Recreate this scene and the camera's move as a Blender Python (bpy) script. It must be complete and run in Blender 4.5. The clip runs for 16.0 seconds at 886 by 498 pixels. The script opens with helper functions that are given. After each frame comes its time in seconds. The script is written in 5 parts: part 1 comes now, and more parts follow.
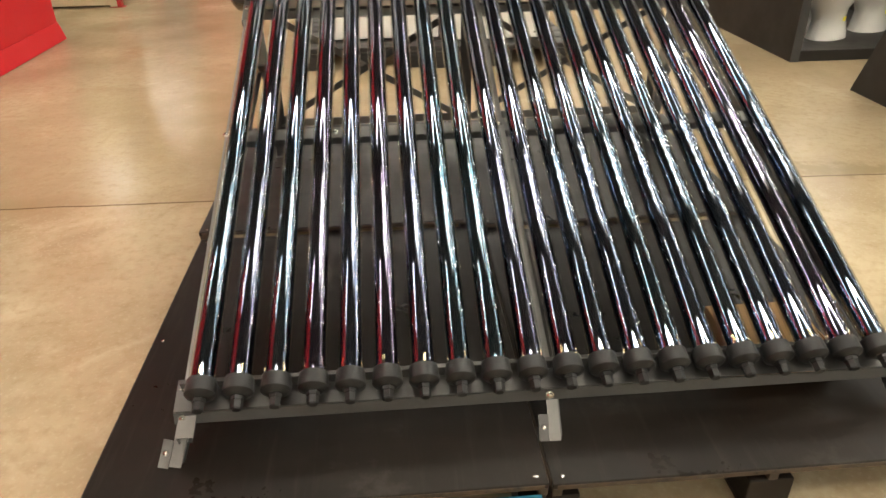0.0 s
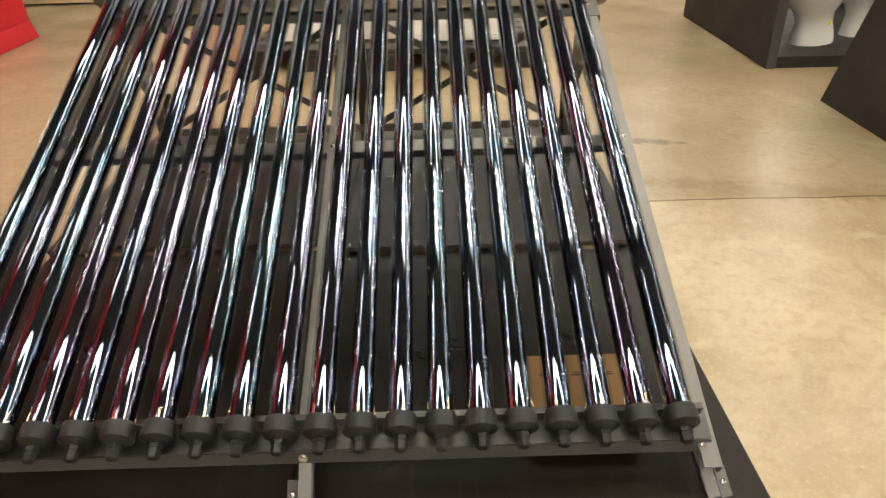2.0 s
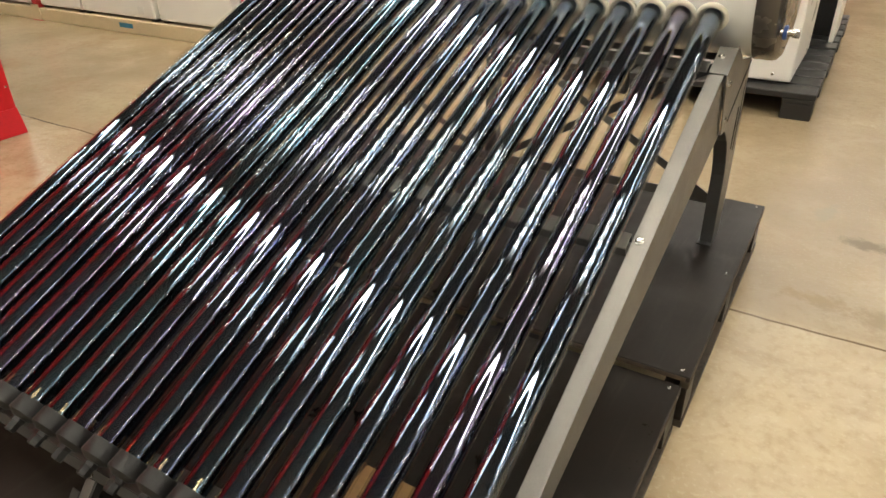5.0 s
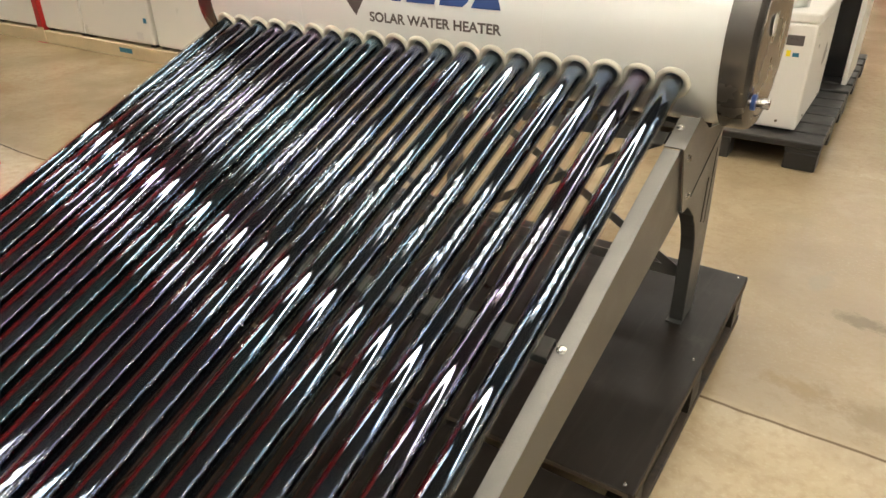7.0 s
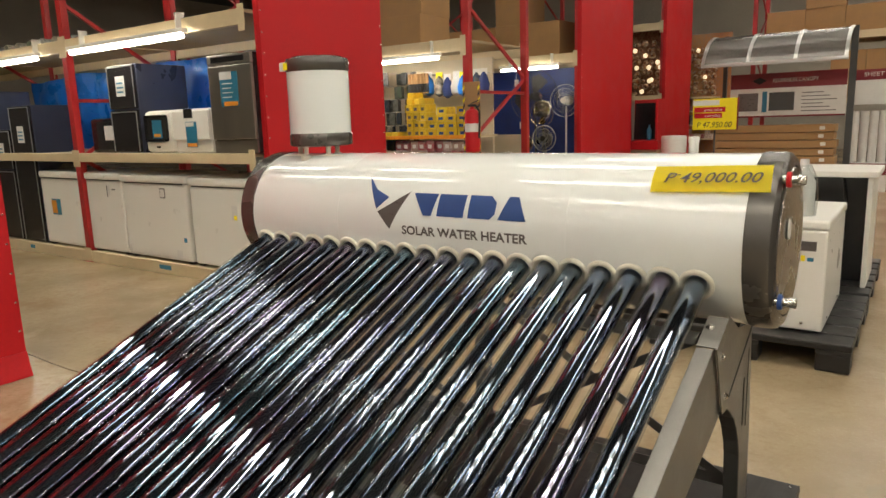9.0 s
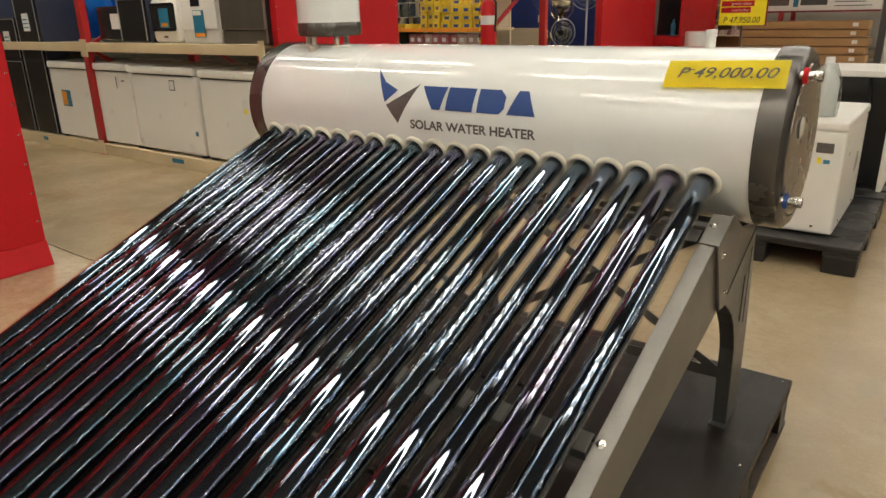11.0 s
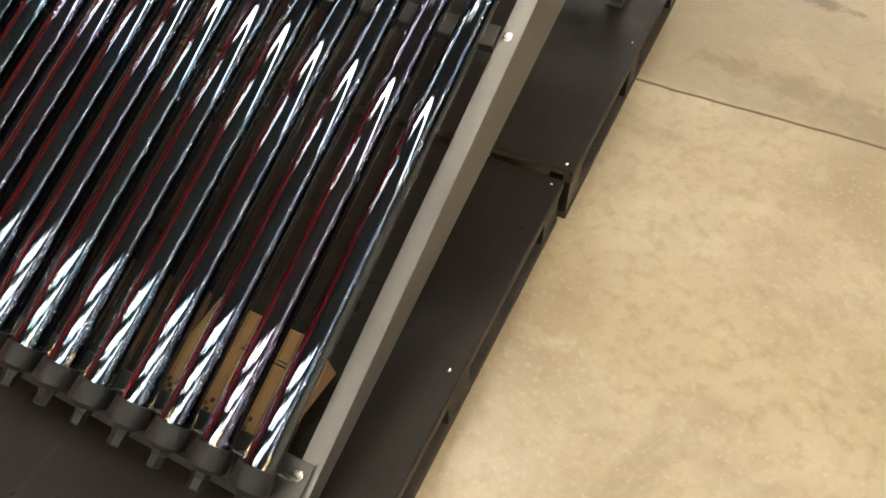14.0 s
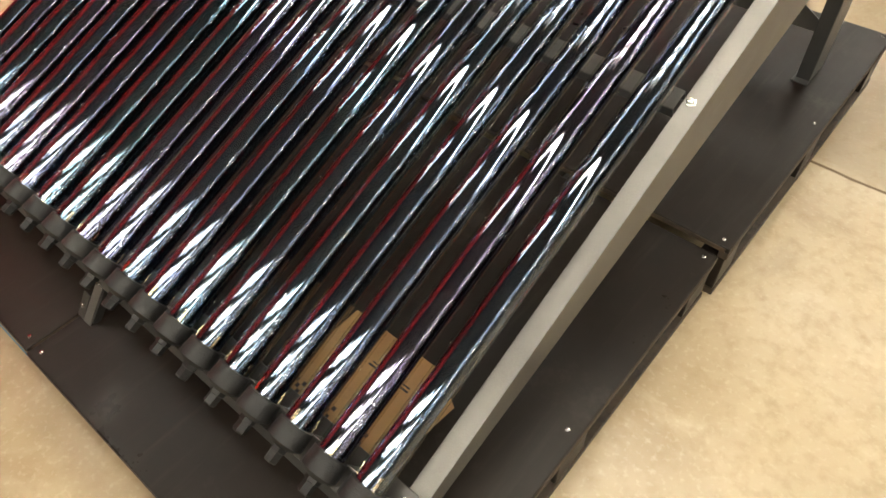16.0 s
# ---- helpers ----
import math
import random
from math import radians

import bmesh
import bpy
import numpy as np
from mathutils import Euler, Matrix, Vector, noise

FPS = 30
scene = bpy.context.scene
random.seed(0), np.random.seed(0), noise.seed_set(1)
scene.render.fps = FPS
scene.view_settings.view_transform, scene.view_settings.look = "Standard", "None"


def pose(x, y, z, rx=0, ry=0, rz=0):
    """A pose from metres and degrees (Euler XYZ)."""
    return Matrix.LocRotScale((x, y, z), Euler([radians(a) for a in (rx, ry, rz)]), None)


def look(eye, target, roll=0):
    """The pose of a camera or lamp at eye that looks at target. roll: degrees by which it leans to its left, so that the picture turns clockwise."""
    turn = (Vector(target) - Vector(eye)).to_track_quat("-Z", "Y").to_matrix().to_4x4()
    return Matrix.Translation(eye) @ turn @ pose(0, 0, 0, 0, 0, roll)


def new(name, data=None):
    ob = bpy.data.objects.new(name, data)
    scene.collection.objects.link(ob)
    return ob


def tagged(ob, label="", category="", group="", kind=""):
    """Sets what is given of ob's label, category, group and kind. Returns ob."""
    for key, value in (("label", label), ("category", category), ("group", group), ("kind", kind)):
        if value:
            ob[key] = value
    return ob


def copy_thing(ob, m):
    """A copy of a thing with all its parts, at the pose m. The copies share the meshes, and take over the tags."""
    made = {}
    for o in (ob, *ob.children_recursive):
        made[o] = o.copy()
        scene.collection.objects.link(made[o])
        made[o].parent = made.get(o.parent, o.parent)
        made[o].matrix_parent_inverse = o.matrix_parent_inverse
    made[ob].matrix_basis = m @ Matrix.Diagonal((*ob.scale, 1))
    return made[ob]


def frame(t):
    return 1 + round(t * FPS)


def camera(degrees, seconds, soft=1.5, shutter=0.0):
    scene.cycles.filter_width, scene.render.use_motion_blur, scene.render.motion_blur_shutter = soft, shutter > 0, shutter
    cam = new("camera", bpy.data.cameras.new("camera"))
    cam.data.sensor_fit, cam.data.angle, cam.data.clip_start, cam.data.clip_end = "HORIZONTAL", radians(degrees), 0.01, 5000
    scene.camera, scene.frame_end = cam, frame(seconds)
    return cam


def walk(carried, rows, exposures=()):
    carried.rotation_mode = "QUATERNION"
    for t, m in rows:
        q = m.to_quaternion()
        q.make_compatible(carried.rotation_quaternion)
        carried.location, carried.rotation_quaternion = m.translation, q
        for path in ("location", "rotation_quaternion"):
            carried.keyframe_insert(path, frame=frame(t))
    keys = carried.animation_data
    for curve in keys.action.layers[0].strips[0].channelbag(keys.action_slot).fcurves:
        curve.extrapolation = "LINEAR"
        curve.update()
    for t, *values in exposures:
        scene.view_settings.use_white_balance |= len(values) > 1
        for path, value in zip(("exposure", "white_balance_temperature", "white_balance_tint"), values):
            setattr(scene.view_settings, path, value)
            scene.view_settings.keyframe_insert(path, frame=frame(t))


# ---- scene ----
cam = camera(65.55, 16.0)
EXPOSURES = ((0, 0.1), (2.2, -0.08), (3.5, -0.24), (6.5, -0.2), (7.2, -0.28), (8.2, -0.48), (10.5, -0.7), (11.5, -0.6), (12.5, -0.34), (13.5, -0.36), (14.5, -0.22), (16.0, 0.08))
PATH = [
    (0, (-0.3195, -1.1272, 1.2769), (-0.2247, 0.1736, 0.5360), -0.93),
    (0.5, (-0.2269, -1.1331, 1.2845), (-0.1195, 0.1656, 0.5416), -0.97),
    (1, (-0.0204, -1.1605, 1.2815), (0.0347, 0.1424, 0.5402), -1.44),
    (1.5, (0.1276, -1.0812, 1.2625), (0.1708, 0.2229, 0.5225), -1.29),
    (2, (0.2833, -0.9645, 1.2787), (0.2950, 0.3346, 0.5289), -1.37),
    (2.5, (0.4812, -0.9848, 1.2900), (0.3991, 0.3185, 0.5519), -1.34),
    (3, (0.6331, -0.9201, 1.2861), (0.2749, 0.3287, 0.5362), -1.56),
    (3.5, (0.7431, -0.7370, 1.2697), (0.3501, 0.4971, 0.5131), -1.41),
    (4, (0.8350, -0.6430, 1.2576), (0.4014, 0.5813, 0.5072), -1.86),
    (4.2, (0.9161, -0.6231, 1.2574), (0.4032, 0.5767, 0.5176), -2.35),
    (6.3, (1.1905, -0.1171, 1.3223), (0.4589, 0.9539, 0.5689), -1.07),
    (6.5, (1.1961, -0.1108, 1.3231), (0.4661, 0.9657, 0.5761), -0.90),
    (7, (1.1978, -0.1081, 1.3234), (0.4636, 0.9946, 0.6199), -0.61),
    (7.5, (1.1945, -0.1151, 1.3224), (0.4295, 1.0421, 0.7517), -0.70),
    (8, (1.1905, -0.1278, 1.3229), (0.3851, 1.0826, 0.9536), -0.81),
    (8.2, (1.1885, -0.1369, 1.3219), (0.3706, 1.0895, 1.0447), -1.37),
    (10.3, (1.2039, -0.1459, 1.3069), (0.3094, 1.0123, 0.9776), -0.92),
    (10.5, (1.2125, -0.1491, 1.3090), (0.3239, 1.0009, 0.9378), -0.98),
    (11, (1.2133, -0.1446, 1.3055), (0.3690, 0.9958, 0.8190), -1.28),
    (11.5, (1.2168, -0.1372, 1.3117), (0.4742, 1.0043, 0.6828), -1.07),
    (12, (1.2245, -0.1307, 1.3133), (0.5825, 0.9776, 0.5326), -1.34),
    (12.5, (1.2271, -0.1232, 1.3122), (0.6717, 0.9134, 0.3811), -1.35),
    (13, (1.2398, -0.1253, 1.3186), (0.7748, 0.8031, 0.2361), -1.05),
    (13.5, (1.2249, -0.1349, 1.3031), (0.8185, 0.7087, 0.1313), -1.53),
    (14, (1.1932, -0.1512, 1.3131), (0.7650, 0.6745, 0.1363), -1.34),
    (14.5, (1.1728, -0.1659, 1.3168), (0.6563, 0.6004, 0.1353), -1.85),
    (15, (1.1492, -0.1737, 1.3187), (0.5667, 0.5401, 0.1349), -2.03),
    (15.5, (1.1352, -0.1703, 1.3208), (0.5286, 0.5188, 0.1345), -1.99),
    (16, (1.1359, -0.1655, 1.3178), (0.4733, 0.5711, 0.1917), -2.00),
]
walk(cam, [(t, look(eye, target, roll)) for t, eye, target, roll in PATH], EXPOSURES)

# ---- light ----
world = bpy.data.worlds.new("world")
scene.world = world
world.use_nodes = True
world.node_tree.nodes["Background"].inputs[0].default_value = (1.0, 0.86, 0.66, 1)
world.node_tree.nodes["Background"].inputs[1].default_value = 0.035
scene.view_settings.exposure = 0.0
LAMP_COLOUR, LAMP_POWER = (1.0, 0.945, 0.82), 32.0
CEILING_Z = 6.2

# ---- materials ----


def nodes_of(name):
    m = bpy.data.materials.new(name)
    m.use_nodes = True
    nt = m.node_tree
    return m, nt, nt.nodes["Principled BSDF"]


def mixed(nt, fac, a, b):
    n = nt.nodes.new("ShaderNodeMix")
    n.data_type = "RGBA"
    for sock, v in ((n.inputs[0], fac), (n.inputs[6], a), (n.inputs[7], b)):
        if isinstance(v, (tuple, list)):
            sock.default_value = (*v[:3], 1)
        elif isinstance(v, (int, float)):
            sock.default_value = v
        else:
            nt.links.new(v, sock)
    return n.outputs[2]


def noise_fac(nt, scale, detail=4.0, rough=0.6, low=0.35, high=0.65, stretch=None):
    co = nt.nodes.new("ShaderNodeTexCoord")
    out = co.outputs["Object"]
    if stretch:
        mp = nt.nodes.new("ShaderNodeMapping")
        mp.inputs["Scale"].default_value = stretch
        nt.links.new(out, mp.inputs[0])
        out = mp.outputs[0]
    n = nt.nodes.new("ShaderNodeTexNoise")
    n.inputs["Scale"].default_value = scale
    n.inputs["Detail"].default_value = detail
    n.inputs["Roughness"].default_value = rough
    nt.links.new(out, n.inputs["Vector"])
    r = nt.nodes.new("ShaderNodeMapRange")
    r.inputs[1].default_value, r.inputs[2].default_value = low, high
    nt.links.new(n.outputs[0], r.inputs[0])
    return r.outputs[0]


def bump(nt, bsdf, height, strength=0.2, distance=0.002):
    b = nt.nodes.new("ShaderNodeBump")
    b.inputs["Strength"].default_value = strength
    b.inputs["Distance"].default_value = distance
    nt.links.new(height, b.inputs["Height"])
    nt.links.new(b.outputs[0], bsdf.inputs["Normal"])


def surface(name, colour, rough=0.5, metal=0.0, var=0.12, scale=6.0, grain=60.0, bumps=0.1, coat=0.0, spec=0.5, stretch=None, tint=None):
    """A worn surface: large blotches, fine grain, uneven gloss and slight relief."""
    m, nt, b = nodes_of(name)
    dark = tuple(c * (1 - var * 1.6) for c in colour)
    light = tint or tuple(min(1, c * (1 + var)) for c in colour)
    big = noise_fac(nt, scale, stretch=stretch)
    fine = noise_fac(nt, grain, detail=2, low=0.3, high=0.7, stretch=stretch)
    col = mixed(nt, big, dark, light)
    col = mixed(nt, fine, col, colour)
    nt.links.new(col, b.inputs["Base Color"])
    r = nt.nodes.new("ShaderNodeMapRange")
    r.inputs[3].default_value, r.inputs[4].default_value = max(0.02, rough * 0.85), min(1, rough * 1.2)
    nt.links.new(big, r.inputs[0])
    nt.links.new(r.outputs[0], b.inputs["Roughness"])
    b.inputs["Metallic"].default_value = metal
    b.inputs["Coat Weight"].default_value = coat
    b.inputs["Coat Roughness"].default_value = 0.08
    b.inputs["Specular IOR Level"].default_value = spec
    if bumps:
        bump(nt, b, fine, bumps, 0.001)
    return m


def per_piece(name, colours, rough=0.5, metal=0.0):
    """Colour picked per piece out of a small palette."""
    m, nt, b = nodes_of(name)
    info = nt.nodes.new("ShaderNodeObjectInfo")
    isl = nt.nodes.new("ShaderNodeNewGeometry")
    add = nt.nodes.new("ShaderNodeMath")
    add.operation = "ADD"
    nt.links.new(info.outputs["Random"], add.inputs[0])
    nt.links.new(isl.outputs["Random Per Island"], add.inputs[1])
    fr = nt.nodes.new("ShaderNodeMath")
    fr.operation = "FRACT"
    nt.links.new(add.outputs[0], fr.inputs[0])
    ramp = nt.nodes.new("ShaderNodeValToRGB")
    ramp.color_ramp.interpolation = "CONSTANT"
    els = ramp.color_ramp.elements
    while len(els) < len(colours):
        els.new(0.5)
    for i, c in enumerate(colours):
        els[i].position = i / len(colours)
        els[i].color = (*c, 1)
    nt.links.new(fr.outputs[0], ramp.inputs[0])
    fine = noise_fac(nt, 25.0)
    nt.links.new(mixed(nt, fine, ramp.outputs[0], tuple(0.8 * sum(c[i] for c in colours) / len(colours) for i in range(3))), b.inputs["Base Color"])
    nt.nodes["Mix"].inputs[0].default_value = 0.3
    b.inputs["Roughness"].default_value = rough
    b.inputs["Metallic"].default_value = metal
    return m


def glow(name, colour, strength):
    m, nt, b = nodes_of(name)
    b.inputs["Base Color"].default_value = (0.8, 0.8, 0.8, 1)
    b.inputs["Emission Color"].default_value = (*colour, 1)
    b.inputs["Emission Strength"].default_value = strength
    return m


def thin_glass(name, tint=(0.97, 0.975, 0.94), ior=1.47, rough=0.012):
    m = bpy.data.materials.new(name)
    m.use_nodes = True
    nt = m.node_tree
    nt.nodes.clear()
    out = nt.nodes.new("ShaderNodeOutputMaterial")
    mix = nt.nodes.new("ShaderNodeMixShader")
    tr = nt.nodes.new("ShaderNodeBsdfTransparent")
    gl = nt.nodes.new("ShaderNodeBsdfGlossy")
    lw = nt.nodes.new("ShaderNodeLayerWeight")
    lw.inputs[0].default_value = 0.5
    pw = nt.nodes.new("ShaderNodeMath")
    pw.operation = "POWER"
    pw.inputs[1].default_value = 5.0
    nt.links.new(lw.outputs["Facing"], pw.inputs[0])
    fr = nt.nodes.new("ShaderNodeMath")
    fr.operation = "MULTIPLY_ADD"
    f0 = ((ior - 1) / (ior + 1)) ** 2
    fr.inputs[1].default_value, fr.inputs[2].default_value = 1 - 1.6 * f0, 1.6 * f0
    nt.links.new(pw.outputs[0], fr.inputs[0])
    tr.inputs[0].default_value = (*tint, 1)
    gl.inputs["Roughness"].default_value = rough
    nt.links.new(fr.outputs[0], mix.inputs[0])
    nt.links.new(tr.outputs[0], mix.inputs[1])
    nt.links.new(gl.outputs[0], mix.inputs[2])
    nt.links.new(mix.outputs[0], out.inputs[0])
    return m


def concrete():
    m, nt, b = nodes_of("polished_concrete")
    base = mixed(nt, noise_fac(nt, 0.55, 3, 0.5, 0.22, 0.80), (0.378, 0.288, 0.170), (0.482, 0.382, 0.240))
    base = mixed(nt, noise_fac(nt, 2.6, 5, 0.55, 0.25, 0.85), base, (0.53, 0.430, 0.280))
    grey = mixed(nt, noise_fac(nt, 1.15, 4, 0.55, 0.44, 0.76), base, (0.29, 0.205, 0.112))
    # trowel swirls: pale and dark veins bent by a coarser noise
    swirl = nt.nodes.new("ShaderNodeTexNoise")
    swirl.inputs["Scale"].default_value, swirl.inputs["Detail"].default_value, swirl.inputs["Roughness"].default_value, swirl.inputs["Distortion"].default_value = 2.4, 7.0, 0.62, 1.3
    place = nt.nodes.new("ShaderNodeTexCoord")
    nt.links.new(place.outputs["Object"], swirl.inputs["Vector"])
    for low, high, shade in ((0.54, 0.70, (0.56, 0.465, 0.315)), (0.44, 0.28, (0.30, 0.222, 0.128))):
        vein = nt.nodes.new("ShaderNodeMapRange")
        vein.inputs[1].default_value, vein.inputs[2].default_value, vein.inputs[4].default_value = low, high, 0.55
        nt.links.new(swirl.outputs[0], vein.inputs[0])
        grey = mixed(nt, vein.outputs[0], grey, shade)
    speck = mixed(nt, noise_fac(nt, 24.0, 3, 0.6, 0.48, 0.88), grey, (0.34, 0.25, 0.14))
    speck = mixed(nt, noise_fac(nt, 75.0, 2, 0.5, 0.55, 1.0), speck, (0.54, 0.45, 0.30))
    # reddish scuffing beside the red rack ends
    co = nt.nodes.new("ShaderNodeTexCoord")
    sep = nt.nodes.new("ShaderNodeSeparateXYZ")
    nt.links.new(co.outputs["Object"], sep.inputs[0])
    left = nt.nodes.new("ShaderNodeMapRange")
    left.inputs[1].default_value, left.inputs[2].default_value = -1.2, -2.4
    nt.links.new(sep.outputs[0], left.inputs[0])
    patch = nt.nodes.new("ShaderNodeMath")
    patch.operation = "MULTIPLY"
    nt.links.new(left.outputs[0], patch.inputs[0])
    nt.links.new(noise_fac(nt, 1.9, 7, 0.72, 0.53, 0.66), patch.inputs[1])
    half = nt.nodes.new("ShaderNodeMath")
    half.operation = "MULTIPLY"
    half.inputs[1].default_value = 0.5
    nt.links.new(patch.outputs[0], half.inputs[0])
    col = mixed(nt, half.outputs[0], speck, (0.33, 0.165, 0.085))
    # sawn joint across the floor, slightly ragged
    wob = nt.nodes.new("ShaderNodeTexNoise")
    wob.inputs["Scale"].default_value = 3.0
    wob.inputs["Detail"].default_value = 8.0
    nt.links.new(co.outputs["Object"], wob.inputs["Vector"])
    j = nt.nodes.new("ShaderNodeMath")
    j.operation = "MULTIPLY_ADD"
    j.inputs[1].default_value = 0.035
    nt.links.new(wob.outputs[0], j.inputs[0])
    tilt = nt.nodes.new("ShaderNodeMath")
    tilt.operation = "MULTIPLY_ADD"
    tilt.inputs[1].default_value = 0.015
    nt.links.new(sep.outputs[0], tilt.inputs[0])
    nt.links.new(sep.outputs[1], tilt.inputs[2])
    nt.links.new(tilt.outputs[0], j.inputs[2])
    off = nt.nodes.new("ShaderNodeMath")
    off.operation = "ADD"
    off.inputs[1].default_value = -1.64
    nt.links.new(j.outputs[0], off.inputs[0])
    ab = nt.nodes.new("ShaderNodeMath")
    ab.operation = "ABSOLUTE"
    nt.links.new(off.outputs[0], ab.inputs[0])
    line = nt.nodes.new("ShaderNodeMapRange")
    line.inputs[1].default_value, line.inputs[2].default_value = 0.008, 0.002
    nt.links.new(ab.outputs[0], line.inputs[0])
    soft = nt.nodes.new("ShaderNodeMapRange")
    soft.inputs[1].default_value, soft.inputs[2].default_value, soft.inputs[4].default_value = 0.15, 0.0, 0.9
    nt.links.new(ab.outputs[0], soft.inputs[0])
    grime = nt.nodes.new("ShaderNodeMath")
    grime.operation = "MULTIPLY"
    nt.links.new(soft.outputs[0], grime.inputs[0])
    nt.links.new(noise_fac(nt, 2.2, 5, 0.6, 0.4, 0.62), grime.inputs[1])
    col = mixed(nt, grime.outputs[0], col, (0.30, 0.215, 0.115))
    slab = nt.nodes.new("ShaderNodeMapRange")
    slab.inputs[1].default_value, slab.inputs[2].default_value, slab.inputs[4].default_value = -0.01, 0.03, 0.95
    nt.links.new(off.outputs[0], slab.inputs[0])
    worn = nt.nodes.new("ShaderNodeMath")
    worn.operation = "MULTIPLY"
    nt.links.new(slab.outputs[0], worn.inputs[0])
    nt.links.new(noise_fac(nt, 1.3, 3, 0.5, 0.25, 0.75), worn.inputs[1])
    col = mixed(nt, worn.outputs[0], col, (0.275, 0.200, 0.112))
    for cx, cy, sx, sy, strength, stain in ((1.36, 2.27, 0.20, 0.055, 1.0, (0.20, 0.15, 0.085)), (1.20, 1.80, 0.19, 0.06, 0.8, (0.28, 0.19, 0.09)), (1.15, 2.50, 0.05, 0.13, 0.55, (0.27, 0.22, 0.14)),
                                           (1.75, 1.68, 0.85, 0.12, 0.8, (0.27, 0.20, 0.11)), (0.95, 3.05, 0.25, 0.10, 0.3, (0.27, 0.21, 0.12)), (-1.55, 1.10, 0.30, 0.20, 0.25, (0.30, 0.22, 0.12))):
        mp = nt.nodes.new("ShaderNodeMapping")
        mp.vector_type = "TEXTURE"
        mp.inputs["Location"].default_value = (cx, cy, 0)
        mp.inputs["Rotation"].default_value = (0, 0, -0.2)
        mp.inputs["Scale"].default_value = (sx, sy, 1)
        nt.links.new(co.outputs["Object"], mp.inputs[0])
        ln = nt.nodes.new("ShaderNodeVectorMath")
        ln.operation = "LENGTH"
        nt.links.new(mp.outputs[0], ln.inputs[0])
        rag = nt.nodes.new("ShaderNodeMath")
        rag.operation = "MULTIPLY_ADD"
        rag.inputs[1].default_value = 1.2
        nt.links.new(noise_fac(nt, 9.0, 5, 0.7, 0.3, 0.7), rag.inputs[0])
        nt.links.new(ln.outputs[1], rag.inputs[2])
        rm = nt.nodes.new("ShaderNodeMapRange")
        rm.inputs[1].default_value, rm.inputs[2].default_value, rm.inputs[4].default_value = 1.5, 0.9, strength
        nt.links.new(rag.outputs[0], rm.inputs[0])
        col = mixed(nt, rm.outputs[0], col, stain)
    col = mixed(nt, line.outputs[0], col, (0.13, 0.085, 0.04))
    nt.links.new(col, b.inputs["Base Color"])
    r = nt.nodes.new("ShaderNodeMapRange")
    r.inputs[3].default_value, r.inputs[4].default_value = 0.225, 0.265
    nt.links.new(noise_fac(nt, 1.8, 4, 0.5, 0.2, 0.8), r.inputs[0])
    nt.links.new(r.outputs[0], b.inputs["Roughness"])
    bump(nt, b, noise_fac(nt, 30.0, 3), 0.05, 0.001)
    return m


def absorber_coat():
    """Dark selective coating under glass, bluish to violet from tube to tube."""
    m, nt, b = nodes_of("absorber_coating")
    info = nt.nodes.new("ShaderNodeObjectInfo")
    ramp = nt.nodes.new("ShaderNodeValToRGB")
    els = ramp.color_ramp.elements
    els[0].color, els[1].color = (0.115, 0.195, 0.275, 1), (0.20, 0.16, 0.275, 1)
    mid = els.new(0.5)
    mid.color = (0.12, 0.16, 0.275, 1)
    nt.links.new(info.outputs["Random"], ramp.inputs[0])
    col = mixed(nt, noise_fac(nt, 9.0, 5, 0.6, 0.35, 0.7), ramp.outputs[0], (0.13, 0.15, 0.19))
    nt.links.new(col, b.inputs["Base Color"])
    b.inputs["Metallic"].default_value = 0.985
    b.inputs["Roughness"].default_value = 0.018
    return m


def board_black():
    m, nt, b = nodes_of("black_painted_plywood")
    col = mixed(nt, noise_fac(nt, 2.3, 6, 0.65, 0.35, 0.7), (0.0085, 0.0062, 0.0048), (0.0190, 0.0140, 0.0104))
    col = mixed(nt, noise_fac(nt, 40.0, 3, 0.6, 0.55, 0.8, (1, 0.08, 1)), col, (0.024, 0.020, 0.015))
    col = mixed(nt, noise_fac(nt, 5.0, 6, 0.7, 0.60, 0.88), col, (0.055, 0.048, 0.040))
    nt.links.new(col, b.inputs["Base Color"])
    r = nt.nodes.new("ShaderNodeMapRange")
    b.inputs["Specular IOR Level"].default_value = 0.2
    r.inputs[3].default_value, r.inputs[4].default_value = 0.26, 0.46
    nt.links.new(noise_fac(nt, 3.1, 6, 0.7, 0.35, 0.65), r.inputs[0])
    nt.links.new(r.outputs[0], b.inputs["Roughness"])
    bump(nt, b, noise_fac(nt, 30.0, 4, 0.6, 0.3, 0.7, (1, 0.1, 1)), 0.15, 0.001)
    return m


STAND_BLACK = surface("smooth_black_paint", (0.013, 0.0105, 0.008), 0.55, 0.0, 0.12, 2.0, 60.0, 0.05)
FLOOR = concrete()
ABSORBER = absorber_coat()
GLASS = thin_glass("borosilicate_glass")
CLEAR = thin_glass("clear_pane", (0.85, 0.88, 0.88))
BOARD = board_black()
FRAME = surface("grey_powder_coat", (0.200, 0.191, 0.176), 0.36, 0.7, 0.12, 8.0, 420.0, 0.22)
# middle tone of the frame coat, with some shade painted in on leg sides
FRAME_MID = surface("grey_coat_part_shaded", (0.105, 0.100, 0.094), 0.34, 0.75, 0.12, 8.0, 420.0, 0.2)
# dark grey of posts and poles; on frame flanges and lips it paints shade
FRAME_DARK = surface("dark_grey_coat_and_shade", (0.062, 0.062, 0.060), 0.42, 0.25, 0.12, 8.0, 160.0, 0.12)
